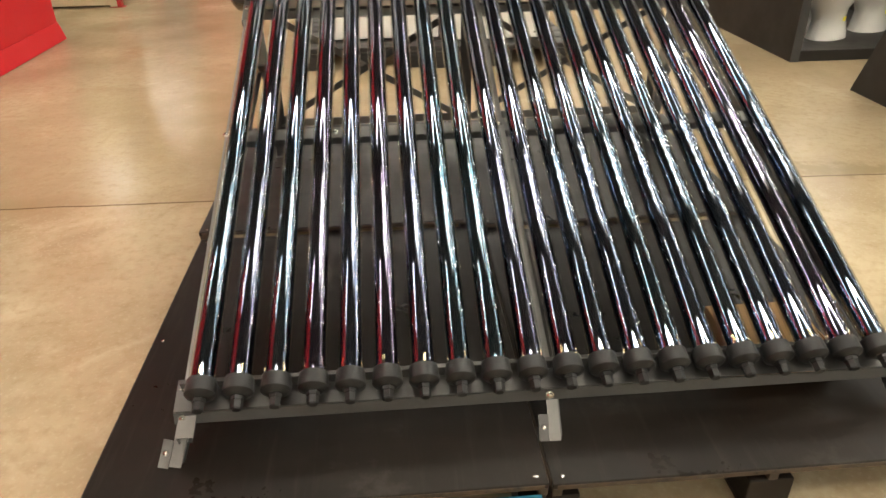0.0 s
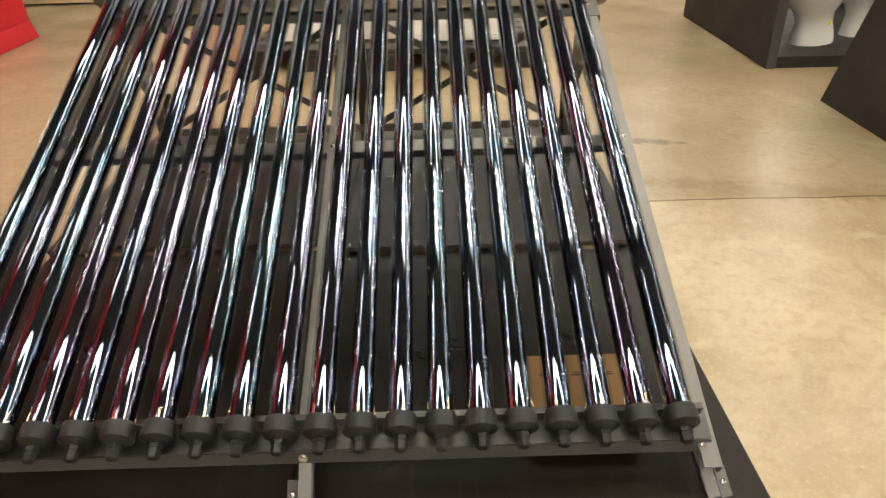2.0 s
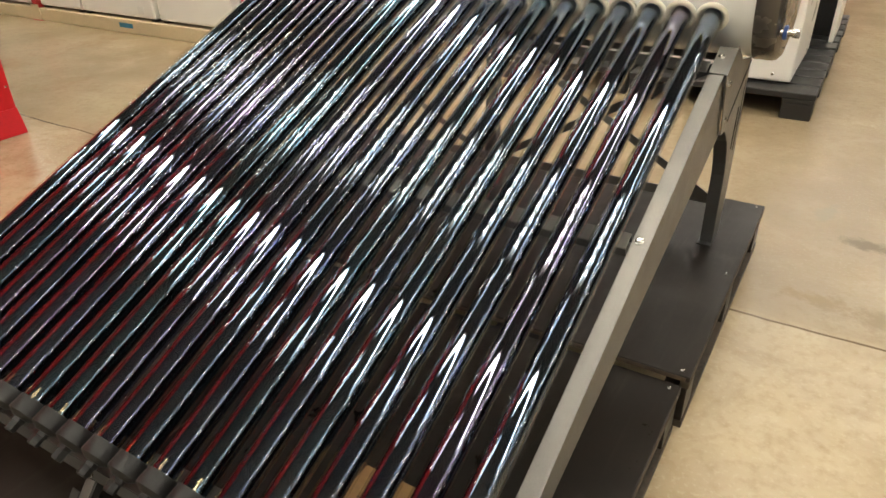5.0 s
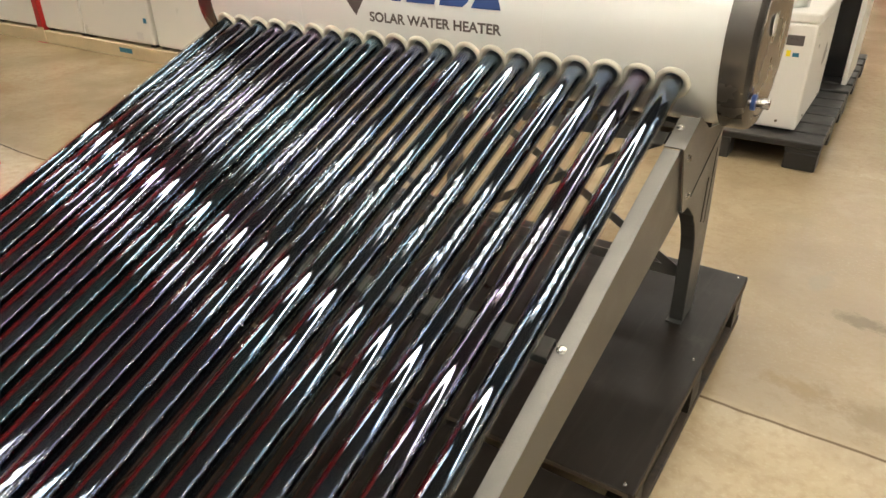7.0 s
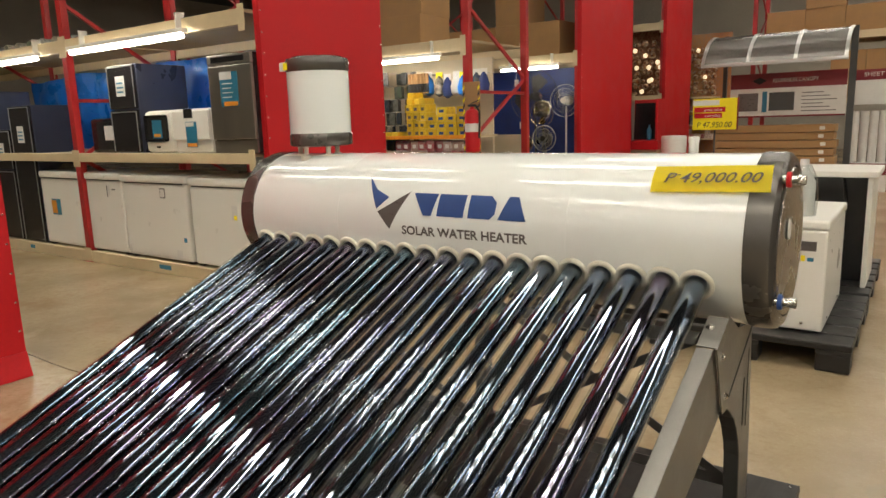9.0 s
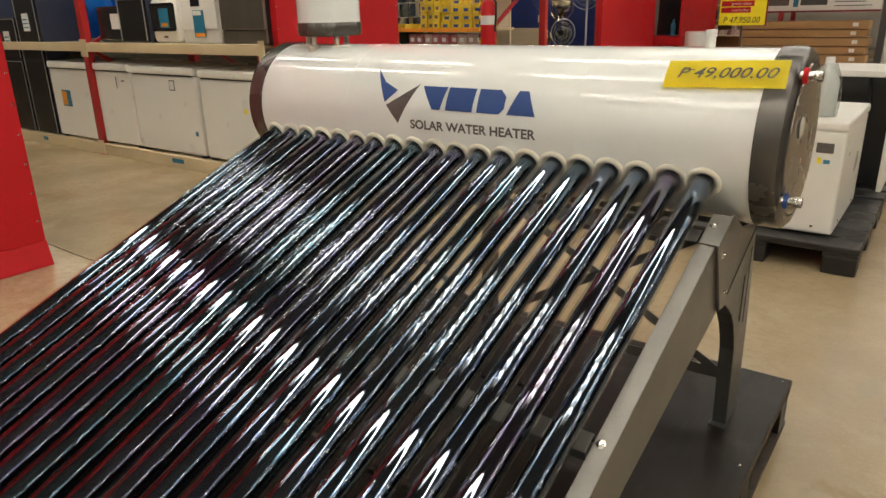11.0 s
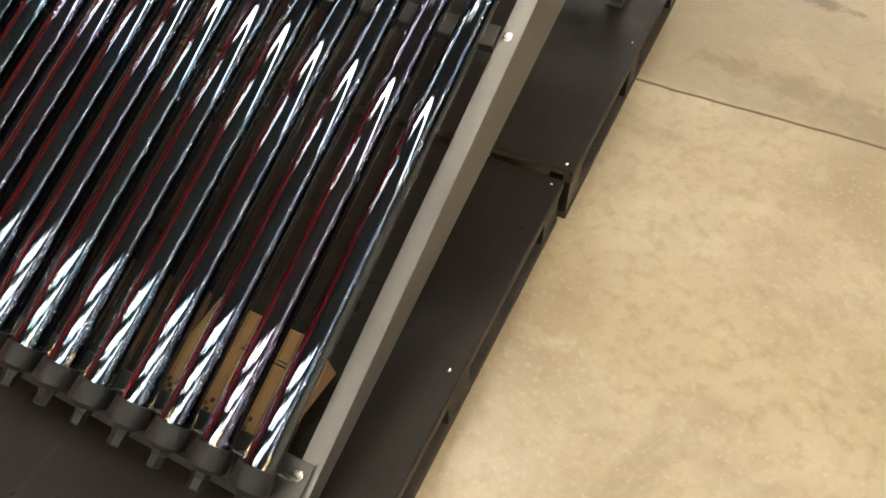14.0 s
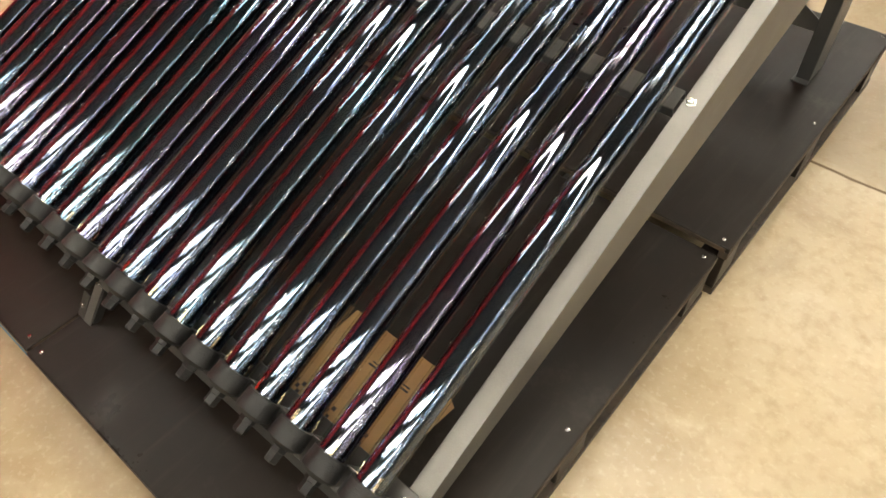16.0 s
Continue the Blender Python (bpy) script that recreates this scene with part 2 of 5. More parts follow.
RUBBER = surface("black_rubber", (0.015, 0.0145, 0.014), 0.50, 0.0, 0.2, 40.0, 300.0, 0.25, spec=0.4)
TANK_WHITE = surface("white_enamel", (0.80, 0.82, 0.80), 0.09, 0.0, 0.006, 3.0, 40.0, 0.0, coat=0.6)
TANK_GREY = surface("grey_end_cap", (0.115, 0.105, 0.095), 0.24, 0.55, 0.12, 5.0, 90.0, 0.05)
TANK_STEEL = surface("steel_end_face", (0.33, 0.30, 0.27), 0.26, 0.85, 0.10, 4.0, 80.0, 0.05)
SEAL = surface("cream_silicone", (0.66, 0.63, 0.53), 0.55, 0.0, 0.06, 30.0, 200.0, 0.1)
CHROME = surface("zinc_bolt", (0.62, 0.60, 0.56), 0.25, 1.0, 0.1, 60.0, 300.0, 0.0)
BRASS = surface("brass_clip", (0.62, 0.52, 0.36), 0.22, 1.0, 0.15, 60.0, 300.0, 0.0)
BLUE_INK = surface("blue_print", (0.022, 0.065, 0.23), 0.5, 0.0, 0.05, 30.0, 200.0, 0.0)
GREY_INK = surface("grey_print", (0.11, 0.095, 0.09), 0.3, 0.0, 0.05, 30.0, 200.0, 0.0)
DARK_INK = surface("marker_ink", (0.03, 0.022, 0.02), 0.5, 0.0, 0.1, 60.0, 300.0, 0.0)
YELLOW = surface("yellow_paper", (0.92, 0.76, 0.006), 0.55, 0.0, 0.04, 12.0, 90.0, 0.05)
RED = surface("red_painted_panel", (0.50, 0.012, 0.017), 0.5, 0.0, 0.08, 1.5, 50.0, 0.05, spec=0.25)
RED_STEEL = surface("red_rack_steel", (0.40, 0.02, 0.02), 0.38, 0.0, 0.18, 5.0, 80.0, 0.1)
CREAM = surface("cream_rack_beam", (0.62, 0.50, 0.31), 0.42, 0.0, 0.08, 4.0, 70.0, 0.06)
DECK = surface("shelf_deck_board", (0.42, 0.33, 0.20), 0.6, 0.0, 0.12, 5.0, 60.0, 0.1)
APPLIANCE = surface("white_appliance", (0.80, 0.78, 0.72), 0.32, 0.0, 0.006, 3.0, 60.0, 0.0)
STAINLESS = surface("stainless_front", (0.34, 0.31, 0.27), 0.32, 0.9, 0.08, 3.0, 120.0, 0.05, stretch=(1, 1, 0.05))
BLACK_GLOSS = surface("black_appliance", (0.018, 0.017, 0.018), 0.16, 0.0, 0.2, 4.0, 90.0, 0.0)
PLASTIC_BLACK = surface("black_plastic_pallet", (0.018, 0.017, 0.016), 0.45, 0.0, 0.25, 8.0, 120.0, 0.15)
TARP = surface("blue_tarpaulin", (0.016, 0.19, 0.66), 0.28, 0.0, 0.2, 3.0, 40.0, 0.3)
NAVY = surface("blue_cloth", (0.012, 0.03, 0.16), 0.55, 0.0, 0.3, 2.5, 40.0, 0.2)
CARDBOARD = surface("brown_cardboard", (0.36, 0.205, 0.085), 0.75, 0.0, 0.10, 6.0, 120.0, 0.12)
CERAMIC = surface("white_ceramic", (0.80, 0.78, 0.73), 0.08, 0.0, 0.02, 4.0, 60.0, 0.0, coat=0.5)
PAPER = surface("white_print", (0.74, 0.72, 0.68), 0.5, 0.0, 0.04, 10.0, 80.0, 0.0)
LABEL_BLUE = surface("teal_label", (0.02, 0.17, 0.28), 0.4, 0.0, 0.1, 12.0, 90.0, 0.0)
LABEL_ORANGE = surface("orange_print", (0.75, 0.28, 0.02), 0.45, 0.0, 0.1, 12.0, 90.0, 0.0)
MAROON = surface("maroon_print", (0.20, 0.012, 0.02), 0.4, 0.0, 0.06, 6.0, 60.0, 0.0)
PEGBOARD = surface("cream_back_panel", (0.60, 0.52, 0.38), 0.6, 0.0, 0.06, 3.0, 60.0, 0.05)
WALL = surface("warehouse_wall", (0.48, 0.43, 0.36), 0.8, 0.0, 0.12, 0.6, 20.0, 0.1)
# roof is out of view; dark tone chosen to keep tube reflections dark
ROOF = surface("dark_unseen_roof", (0.10, 0.098, 0.094), 0.7, 0.0, 0.15, 0.5, 20.0, 0.05)
ALU = surface("aluminium_profile", (0.55, 0.54, 0.52), 0.35, 0.8, 0.06, 5.0, 90.0, 0.0)
POLY = surface("bronze_polycarbonate", (0.16, 0.145, 0.13), 0.18, 0.2, 0.1, 2.0, 30.0, 0.0)
TUBE_GLOW = glow("fluorescent_tube", LAMP_COLOUR, LAMP_POWER)
HANG_GLOW = glow("hanging_fluorescent_tube", LAMP_COLOUR, 16.0)
SHELF_GLOW = glow("shelf_fluorescent_tube", (1.0, 0.93, 0.78), 65.0)
BULB_GLOW = glow("lit_lamp_bulb", (1.0, 0.74, 0.42), 1.6)
COOLER_SIDE = surface("dark_blue_steel", (0.075, 0.085, 0.13), 0.3, 0.55, 0.12, 2.0, 60.0, 0.03)
WORN_PLY = surface("bare_plywood", (0.060, 0.040, 0.024), 0.7, 0.0, 0.6, 14.0, 90.0, 0.3)
BOARD_EDGE = surface("worn_plywood_edge", (0.055, 0.040, 0.026), 0.7, 0.0, 0.6, 9.0, 70.0, 0.3)
SMOKE = thin_glass("smoky_blade", (0.50, 0.50, 0.48))
AMBER = thin_glass("amber_blade", (0.62, 0.50, 0.22))
BOXES_YELLOW = per_piece("yellow_cartons", [(0.72, 0.50, 0.02), (0.65, 0.42, 0.01), (0.80, 0.58, 0.05), (0.55, 0.36, 0.02)], 0.5)
BOXES_RED = per_piece("red_white_cartons", [(0.38, 0.03, 0.05), (0.58, 0.50, 0.42), (0.28, 0.02, 0.04), (0.50, 0.36, 0.30), (0.62, 0.56, 0.48)], 0.5)
GOODS = per_piece("packaged_goods", [(0.05, 0.05, 0.05), (0.30, 0.31, 0.28), (0.03, 0.05, 0.14), (0.10, 0.13, 0.07), (0.42, 0.38, 0.30), (0.02, 0.02, 0.025)], 0.25)
DARK_GOODS = per_piece("dark_packs", [(0.03, 0.03, 0.03), (0.10, 0.10, 0.09), (0.02, 0.03, 0.05), (0.05, 0.07, 0.04), (0.22, 0.20, 0.17), (0.015, 0.015, 0.015)], 0.2)
WARM_GOODS = per_piece("lamp_goods", [(0.55, 0.42, 0.25), (0.30, 0.06, 0.03), (0.62, 0.55, 0.42), (0.15, 0.05, 0.03), (0.45, 0.20, 0.06)], 0.3, 0.3)

# ---- mesh helpers ----


def put(name, bm, material, smooth=False):
    me = bpy.data.meshes.new(name)
    bmesh.ops.recalc_face_normals(bm, faces=bm.faces[:])
    bm.to_mesh(me)
    bm.free()
    if smooth:
        for p in me.polygons:
            p.use_smooth = True
        me.set_sharp_from_angle(angle=radians(32))
    me.materials.append(material)
    return me


def part(name, bm, material, parent, label="", smooth=False, m=None):
    ob = new(name, put(name, bm, material, smooth) if isinstance(bm, bmesh.types.BMesh) else bm)
    ob.parent = parent
    if m is not None:
        ob.matrix_basis = m
    if label:
        ob["label"] = label
    return ob


def thing(name, at=(0, 0, 0), label="", category="", group="", kind="", rz=0.0):
    ob = new(name)
    ob.empty_display_size = 0.1
    ob.matrix_basis = pose(*at, 0, 0, rz)
    return tagged(ob, label, category, group, kind)


def solid(name, bm, material, label="", category="", group="", kind="", smooth=False, at=None):
    ob = new(name, put(name, bm, material, smooth))
    if at is not None:
        ob.matrix_basis = at
    return tagged(ob, label, category, group, kind)


def box(*spans, bevel=0.0, bm=None, m=None):
    """x0, x1, y0, y1, z0, z1"""
    x0, x1, y0, y1, z0, z1 = spans
    bm = bm or bmesh.new()
    made = bmesh.ops.create_cube(bm, size=1.0)["verts"]
    for v in made:
        v.co = Vector((x0 + (v.co.x + 0.5) * (x1 - x0), y0 + (v.co.y + 0.5) * (y1 - y0), z0 + (v.co.z + 0.5) * (z1 - z0)))
    if bevel:
        edges = list({e for v in made for e in v.link_edges})
        made = bmesh.ops.bevel(bm, geom=edges, offset=bevel, segments=2, profile=0.5, affect="EDGES")["verts"] and [v for v in bm.verts]
    if m is not None:
        bmesh.ops.transform(bm, matrix=m, verts=made)
    return bm


def lathe(profile, segs=32, axis="z", bm=None, m=None, closed=False):
    """Turns (radius, place along the axis) pairs round an axis."""
    bm = bm or bmesh.new()
    rings = []
    for r, h in profile:
        ring = []
        for k in range(segs):
            a = 2 * math.pi * k / segs
            c, s = r * math.cos(a), r * math.sin(a)
            p = {"z": (c, s, h), "y": (c, h, s), "x": (h, c, s)}[axis]
            v = Vector(p)
            ring.append(bm.verts.new(m @ v if m is not None else v))
        rings.append(ring)
    pairs = list(zip(rings, rings[1:]))
    if closed:
        pairs.append((rings[-1], rings[0]))
    for a, b in pairs:
        for k in range(segs):
            bm.faces.new((a[k], a[(k + 1) % segs], b[(k + 1) % segs], b[k]))
    if not closed:
        for ring in (rings[0], rings[-1]):
            if (ring[0].co - ring[segs // 2].co).length > 1e-5:
                bm.faces.new(ring)
    return bm


def prism(outline, axis, a, b, bm=None):
    """An outline in the two other axes, pushed from a to b along axis."""
    bm = bm or bmesh.new()
    k = "xyz".index(axis)

    def at(p, h):
        q = list(p)
        q.insert(k, h)
        return bm.verts.new(q)

    lo, hi = [at(p, a) for p in outline], [at(p, b) for p in outline]
    n = len(outline)
    bm.faces.new(lo)
    bm.faces.new(hi)
    for i in range(n):
        bm.faces.new((lo[i], lo[(i + 1) % n], hi[(i + 1) % n], hi[i]))
    return bm


def bar(p, q, width, thick, flat=(0, 1, 0), bm=None):
    """A flat bar from p to q, whose broad side faces the way flat."""
    p, q, n = Vector(p), Vector(q), Vector(flat).normalized()
    d = (q - p).normalized()
    w = d.cross(n).normalized()
    n = w.cross(d)
    bm = bm or bmesh.new()
    vs = []
    for e in (p, q):
        for a, b in ((-1, -1), (1, -1), (1, 1), (-1, 1)):
            vs.append(bm.verts.new(e + w * a * width / 2 + n * b * thick / 2))
    for f in ((0, 1, 2, 3), (7, 6, 5, 4), (0, 4, 5, 1), (1, 5, 6, 2), (2, 6, 7, 3), (3, 7, 4, 0)):
        bm.faces.new([vs[i] for i in f])
    return bm


def rod(p, q, r, segs=10, bm=None):
    p, q = Vector(p), Vector(q)
    m = Matrix.Translation(p) @ (q - p).to_track_quat("Z", "Y").to_matrix().to_4x4()
    return lathe([(r, 0), (r, (q - p).length)], segs, "z", bm, m)


def pipe(points, r, segs=10):
    bm = bmesh.new()
    pts = [Vector(p) for p in points]
    rings = []
    for i, p in enumerate(pts):
        d = (pts[min(i + 1, len(pts) - 1)] - pts[max(i - 1, 0)]).normalized()
        q = d.to_track_quat("Z", "Y").to_matrix()
        rings.append([bm.verts.new(p + q @ Vector((r * math.cos(a), r * math.sin(a), 0))) for a in [2 * math.pi * k / segs for k in range(segs)]])
    for a, b in zip(rings, rings[1:]):
        for k in range(segs):
            bm.faces.new((a[k], a[(k + 1) % segs], b[(k + 1) % segs], b[k]))
    bm.faces.new(rings[0])
    bm.faces.new(rings[-1])
    return bm


def lettering(words, height, width=None, shear=0.0, bold=0.0):
    """Flat letters as triangles, standing on y = 0 and centred on x = 0."""
    cu = bpy.data.curves.new("letters", "FONT")
    cu.body, cu.size, cu.align_x, cu.shear, cu.offset = words, 1.0, "CENTER", shear, bold
    cu.resolution_u = 4
    ob = new("letters", cu)
    dg = bpy.context.evaluated_depsgraph_get()
    me = bpy.data.meshes.new_from_object(ob.evaluated_get(dg))
    bpy.data.objects.remove(ob)
    bm = bmesh.new()
    bm.from_mesh(me)
    bpy.data.meshes.remove(me)
    xs = [v.co.x for v in bm.verts]
    tall = 0.69
    k = height / tall
    kx = width / (max(xs) - min(xs)) if width else k
    mid = (max(xs) + min(xs)) / 2
    for v in bm.verts:
        v.co = Vector(((v.co.x - mid) * kx, v.co.y * k, 0))
    return bm


# ---- setting ----
bm = bmesh.new()
bmesh.ops.create_grid(bm, x_segments=40, y_segments=40, size=26)
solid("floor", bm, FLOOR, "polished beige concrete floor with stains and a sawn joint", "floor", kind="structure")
# unseen roof slab, added to close the room and darken reflections
solid("ceiling", box(-26, 26, -26, 26, CEILING_Z + 0.6, CEILING_Z + 0.8), ROOF, "plain dark roof out of view, closing in the store", "ceiling", kind="structure")
for nm, sp in (("wall_north", (-26, 26, 25.8, 26.1, -0.1, 6.9)), ("wall_south", (-26, 26, -26.1, -25.8, -0.1, 6.9)),
               ("wall_east", (25.8, 26.1, -25.8, 25.8, -0.1, 6.9)), ("wall_west", (-26.1, -25.8, -25.8, 25.8, -0.1, 6.9))):
    solid(nm, box(*sp), WALL, "plain beige warehouse wall", "wall", kind="structure")

# ---- ceiling lights ----
first = None
spots = [(-1.35 + 2.5 * ix, 0.6 + 3.1 * iy) for iy in range(0, 7) for ix in range(4)]
spots += [(-2.6 + 3.3 * ix, y) for y in (-5.9, -8.8) for ix in range(6)]
# unseen fill rows, added to light the tank and freezers from the front
spots += [(-11.0 + 4.0 * ix, y) for y in (-12.0, -15.0, -18.0, -21.0) for ix in range(8)]
# unseen battens added over the left aisle to brighten the rack goods
spots += [(-4.7 - 2.5 * ix, y) for y in (2.35, 0.4) for ix in range(3)]
# turned battens far right are added too, for even streaks along the tubes
spots = [(x, y, 0) for x, y in spots] + [(x, -7.0 + 2.5 * iy, 90) for x in (9.3, 12.4, 15.5) for iy in range(12)]
for x, y, turn in spots:
    if first is None:
        first = thing("ceiling_light", (x, y, CEILING_Z), "long white fluorescent batten under the roof, out of view", "ceiling light", "rows of ceiling lights")
        part("housing", box(-1.24, 1.24, -0.11, 0.11, 0.025, 0.09, bevel=0.01), APPLIANCE, first)
        part("diffuser", box(-1.22, 1.22, -0.085, 0.085, 0.0, 0.022, bevel=0.006), TUBE_GLOW, first, "glowing white diffuser")
        part("hanger", rod((0, 0, 0.09), (0, 0, 0.6), 0.006, 6), ALU, first)
    else:
        copy_thing(first, pose(x, y, CEILING_Z, 0, 0, turn))
slim = None
for x, y in [(-2.3 + 2.75 * ix + 0.9 * iy, -2.60 - 0.50 * iy + 0.12 * ix) for iy in range(3) for ix in range(3)]:
    if slim is None:
        slim = thing("tube_light", (x, y, CEILING_Z), "white twin-tube fluorescent fitting under the roof", "ceiling light", "rows of twin tube lights", rz=7.4)
        part("housing", box(-1.24, 1.24, -0.12, 0.12, 0.06, 0.11, bevel=0.006), APPLIANCE, slim)
        for y0 in (-0.065, 0.065):
            part("fluorescent_tube", rod((-1.2, y0, 0.02), (1.2, y0, 0.02), 0.020, 12), TUBE_GLOW, slim, "glowing white tube", smooth=True)
        part("hanger", rod((0, 0, 0.11), (0, 0, 0.6), 0.006, 6), ALU, slim)
    else:
        copy_thing(slim, pose(x, y, CEILING_Z, 0, 0, 7.4))
hang = thing("hanging_light", (0.62, 1.40, 3.05), "six-tube fluorescent fitting hung low over the display", "ceiling light")
part("reflector", box(-0.62, 0.62, -0.30, 0.30, 0.05, 0.09, bevel=0.01), APPLIANCE, hang, "white reflector plate")
for k in range(6):
    part("fluorescent_tube", lathe([(0.016, -0.58), (0.016, 0.58)], 10, "x"), HANG_GLOW, hang, smooth=True, m=pose(0, -0.225 + 0.09 * k, 0.02))
for x in (-0.5, 0.5):
    part("hanger", rod((x, 0, 0.09), (x, 0, CEILING_Z - 2.45), 0.004, 6), ALU, hang)

# ---- platform of black pallets ----
HF, HB = 0.147, 0.167


def black_pallet(x0, x1, y0, y1, h, label):
    t = thing("pallet_platform", ((x0 + x1) / 2, (y0 + y1) / 2, 0), label, "pallet", "black pallets under the heater")
    hx, hy = (x1 - x0) / 2, (y1 - y0) / 2
    part("top_board", box(-hx, hx, -hy, hy, h - 0.016, h, bevel=0.003), BOARD, t)
    for sx in (-1, 1):
        part("worn_edge", box(*sorted((sx * hx, sx * (hx + 0.0015))), -hy + 0.01, hy - 0.01, h - 0.0145, h - 0.003), WORN_PLY, t, "bare brown plywood edge")
        part("worn_edge", box(-hx + 0.01, hx - 0.01, *sorted((sx * hy, sx * (hy + 0.0015))), h - 0.0145, h - 0.003), WORN_PLY, t)
    for sx in (-hx + 0.012, 0, hx - 0.012):
        part("side_board", box(sx - 0.011, sx + 0.011, -hy + 0.004, hy - 0.004, h - 0.040, h - 0.017, bevel=0.002), BOARD_EDGE, t, "worn brown plywood edge")
        part("skid", box(sx - 0.011 - (0.03 if sx == 0 else 0), sx + 0.011 + (0.03 if sx == 0 else 0), -hy + 0.004, hy - 0.004, 0.0, 0.02, bevel=0.002), BOARD_EDGE, t)
        for sy in (-hy + 0.055, 0, hy - 0.055):
            part("block", box(max(-hx + 0.004, sx - 0.05), min(hx - 0.004, sx + 0.05), sy - 0.05, sy + 0.05, 0.021, h - 0.041, bevel=0.003), BOARD, t)
    for sx in (-1, 1):
        for sy in (-1, 0, 1):
            part("screw", lathe([(0.0045, 0), (0.0045, 0.0012), (0.002, 0.002)], 10), CHROME, t, m=pose(sx * (hx - 0.025), sy * (hy - 0.022), h), smooth=True)
    return t


black_pallet(-0.998, -0.034, -0.148, 1.012, HF, "black-painted plywood pallet with worn front edge")
black_pallet(-0.028, 0.935, -0.152, 0.972, HF, "black-painted plywood pallet with scuffed top")
black_pallet(-1.006, -0.034, 1.022, 2.085, HB, "black-painted plywood pallet under the rear legs")
black_pallet(-0.030, 0.950, 0.984, 2.080, HB, "black-painted plywood pallet with small screws")
sticker = solid("pallet_sticker", box(-0.22, -0.05, -0.1525, -0.1505, 0.09, 0.12), LABEL_BLUE, "small teal sticker on the pallet's front edge", "sticker")

# ---- solar water heater ----
TILT = math.degrees(math.atan2(0.634, 1.528))
ZC, LONG, PITCH = 0.274, 1.654, 0.08
SLOPE = Matrix.Translation((0, 0, ZC)) @ pose(0, 0, 0, TILT)
heater = thing("solar_water_heater", (0, 0, 0), "white-tank solar water heater with twenty dark glass tubes", "water heater")

# vacuum tubes
glass_me = put("glass_tube", lathe([(0.0288, 0.045), (0.0288, LONG + 0.03)], 72, "y"), GLASS, True)
for f in list(glass_me.polygons):
    f.use_smooth = True
core_me = put("absorber", lathe([(0.004, 0.046), (0.012, 0.0465), (0.0218, 0.049), (0.0246, 0.056), (0.0246, 0.058), (0.0246, LONG + 0.03)], 72, "y"), ABSORBER, True)
cap_me = put("end_cap", lathe([(0.0130, 0.0265), (0.0190, 0.0270), (0.0215, 0.0290), (0.0318, 0.0345), (0.0335, 0.0365), (0.0337, 0.0400), (0.0318, 0.0680), (0.0310, 0.0700), (0.0292, 0.0702)], 32, "y"), RUBBER, True)
nub_me = put("hex_nub", lathe([(0.0105, -0.003), (0.0128, 0.0), (0.0128, 0.017), (0.0145, 0.019), (0.0150, 0.028)], 6, "y"), RUBBER)
clip_bm = bmesh.new()
lathe([(0.0240, 0.0600), (0.0261, 0.0605), (0.0261, 0.0635), (0.0240, 0.0640)], 24, "y", clip_bm)
for k in range(3):
    a = math.radians(90 + 120 * k)
    box(-0.0026, 0.0026, 0.062, 0.078, 0.0250, 0.0260, bm=clip_bm)
    box(-0.0026, 0.0026, 0.0782, 0.085, 0.0266, 0.0275, bm=clip_bm)
    box(-0.0026, 0.0026, 0.0852, 0.094, 0.0250, 0.0260, bm=clip_bm)
    vs = list(clip_bm.verts)[-24:]
    bmesh.ops.rotate(clip_bm, verts=vs, cent=(0, 0, 0), matrix=Matrix.Rotation(a - math.pi / 2, 3, "Y"))
clip_me = put("spring_clip", clip_bm, BRASS, True)
ring_prof = [(0.0360 + 0.0068 * math.cos(a), 0.007 * math.sin(a)) for a in [2 * math.pi * k / 10 for k in range(10)]]
seal_me = put("seal_ring", lathe(ring_prof, 32, "y", closed=True), SEAL, True)
for i in range(20):
    x = (i - 9.5) * PITCH
    tube = part("vacuum_tube", glass_me, None, heater, "clear glass vacuum tube with dark coated core", m=SLOPE @ Matrix.Translation((x, 0, 0)) @ Matrix.Rotation(0.37 * i, 4, "Y"))
    part("absorber", core_me, None, tube, "blue-black mirror-like absorber")
    part("end_cap", cap_me, None, tube, "black rubber end cap")
    part("nub", nub_me, None, tube)
    part("spring_clip", clip_me, None, tube, "shiny metal spring clip")
    part("seal_ring", seal_me, None, tube, "cream silicone seal", m=Matrix.Translation((0, LONG - 0.004, 0)))

# tank
TY, TZ, TR = 1.7295, 0.9918, 0.218
X0, X1 = -0.823, 0.868
tank = part("tank", lathe([(TR - 0.02, X0), (TR, X0 + 0.002), (TR, X1 - 0.002), (TR - 0.02, X1)], 96, "x"), TANK_WHITE, heater, "glossy white tank shell", True, m=Matrix.Translation((0, TY, TZ)))
for sgn, x, deep in ((-1, X0, 0.0), (1, X1, 0.012)):
    rim = x - sgn * deep
    cap = part("end_cover", lathe([(TR - 0.004, x - sgn * 0.006), (TR + 0.0035, x - sgn * 0.006), (TR + 0.004, x - sgn * 0.002), (TR + 0.004, rim + sgn * 0.052), (TR + 0.001, rim + sgn * 0.062), (TR - 0.010, rim + sgn * 0.071),
                                   (TR - 0.03, rim + sgn * 0.074), (TR - 0.032, rim + sgn * 0.070)], 96, "x"), TANK_GREY, tank, "dark grey ribbed end cover", True)
    part("end_face", lathe([(TR - 0.0315, rim + sgn * 0.068), (TR - 0.036, rim + sgn * 0.0755), (0.12, rim + sgn * 0.081), (0.001, rim + sgn * 0.083)], 96, "x"), TANK_STEEL, tank, "brushed grey end face", True)
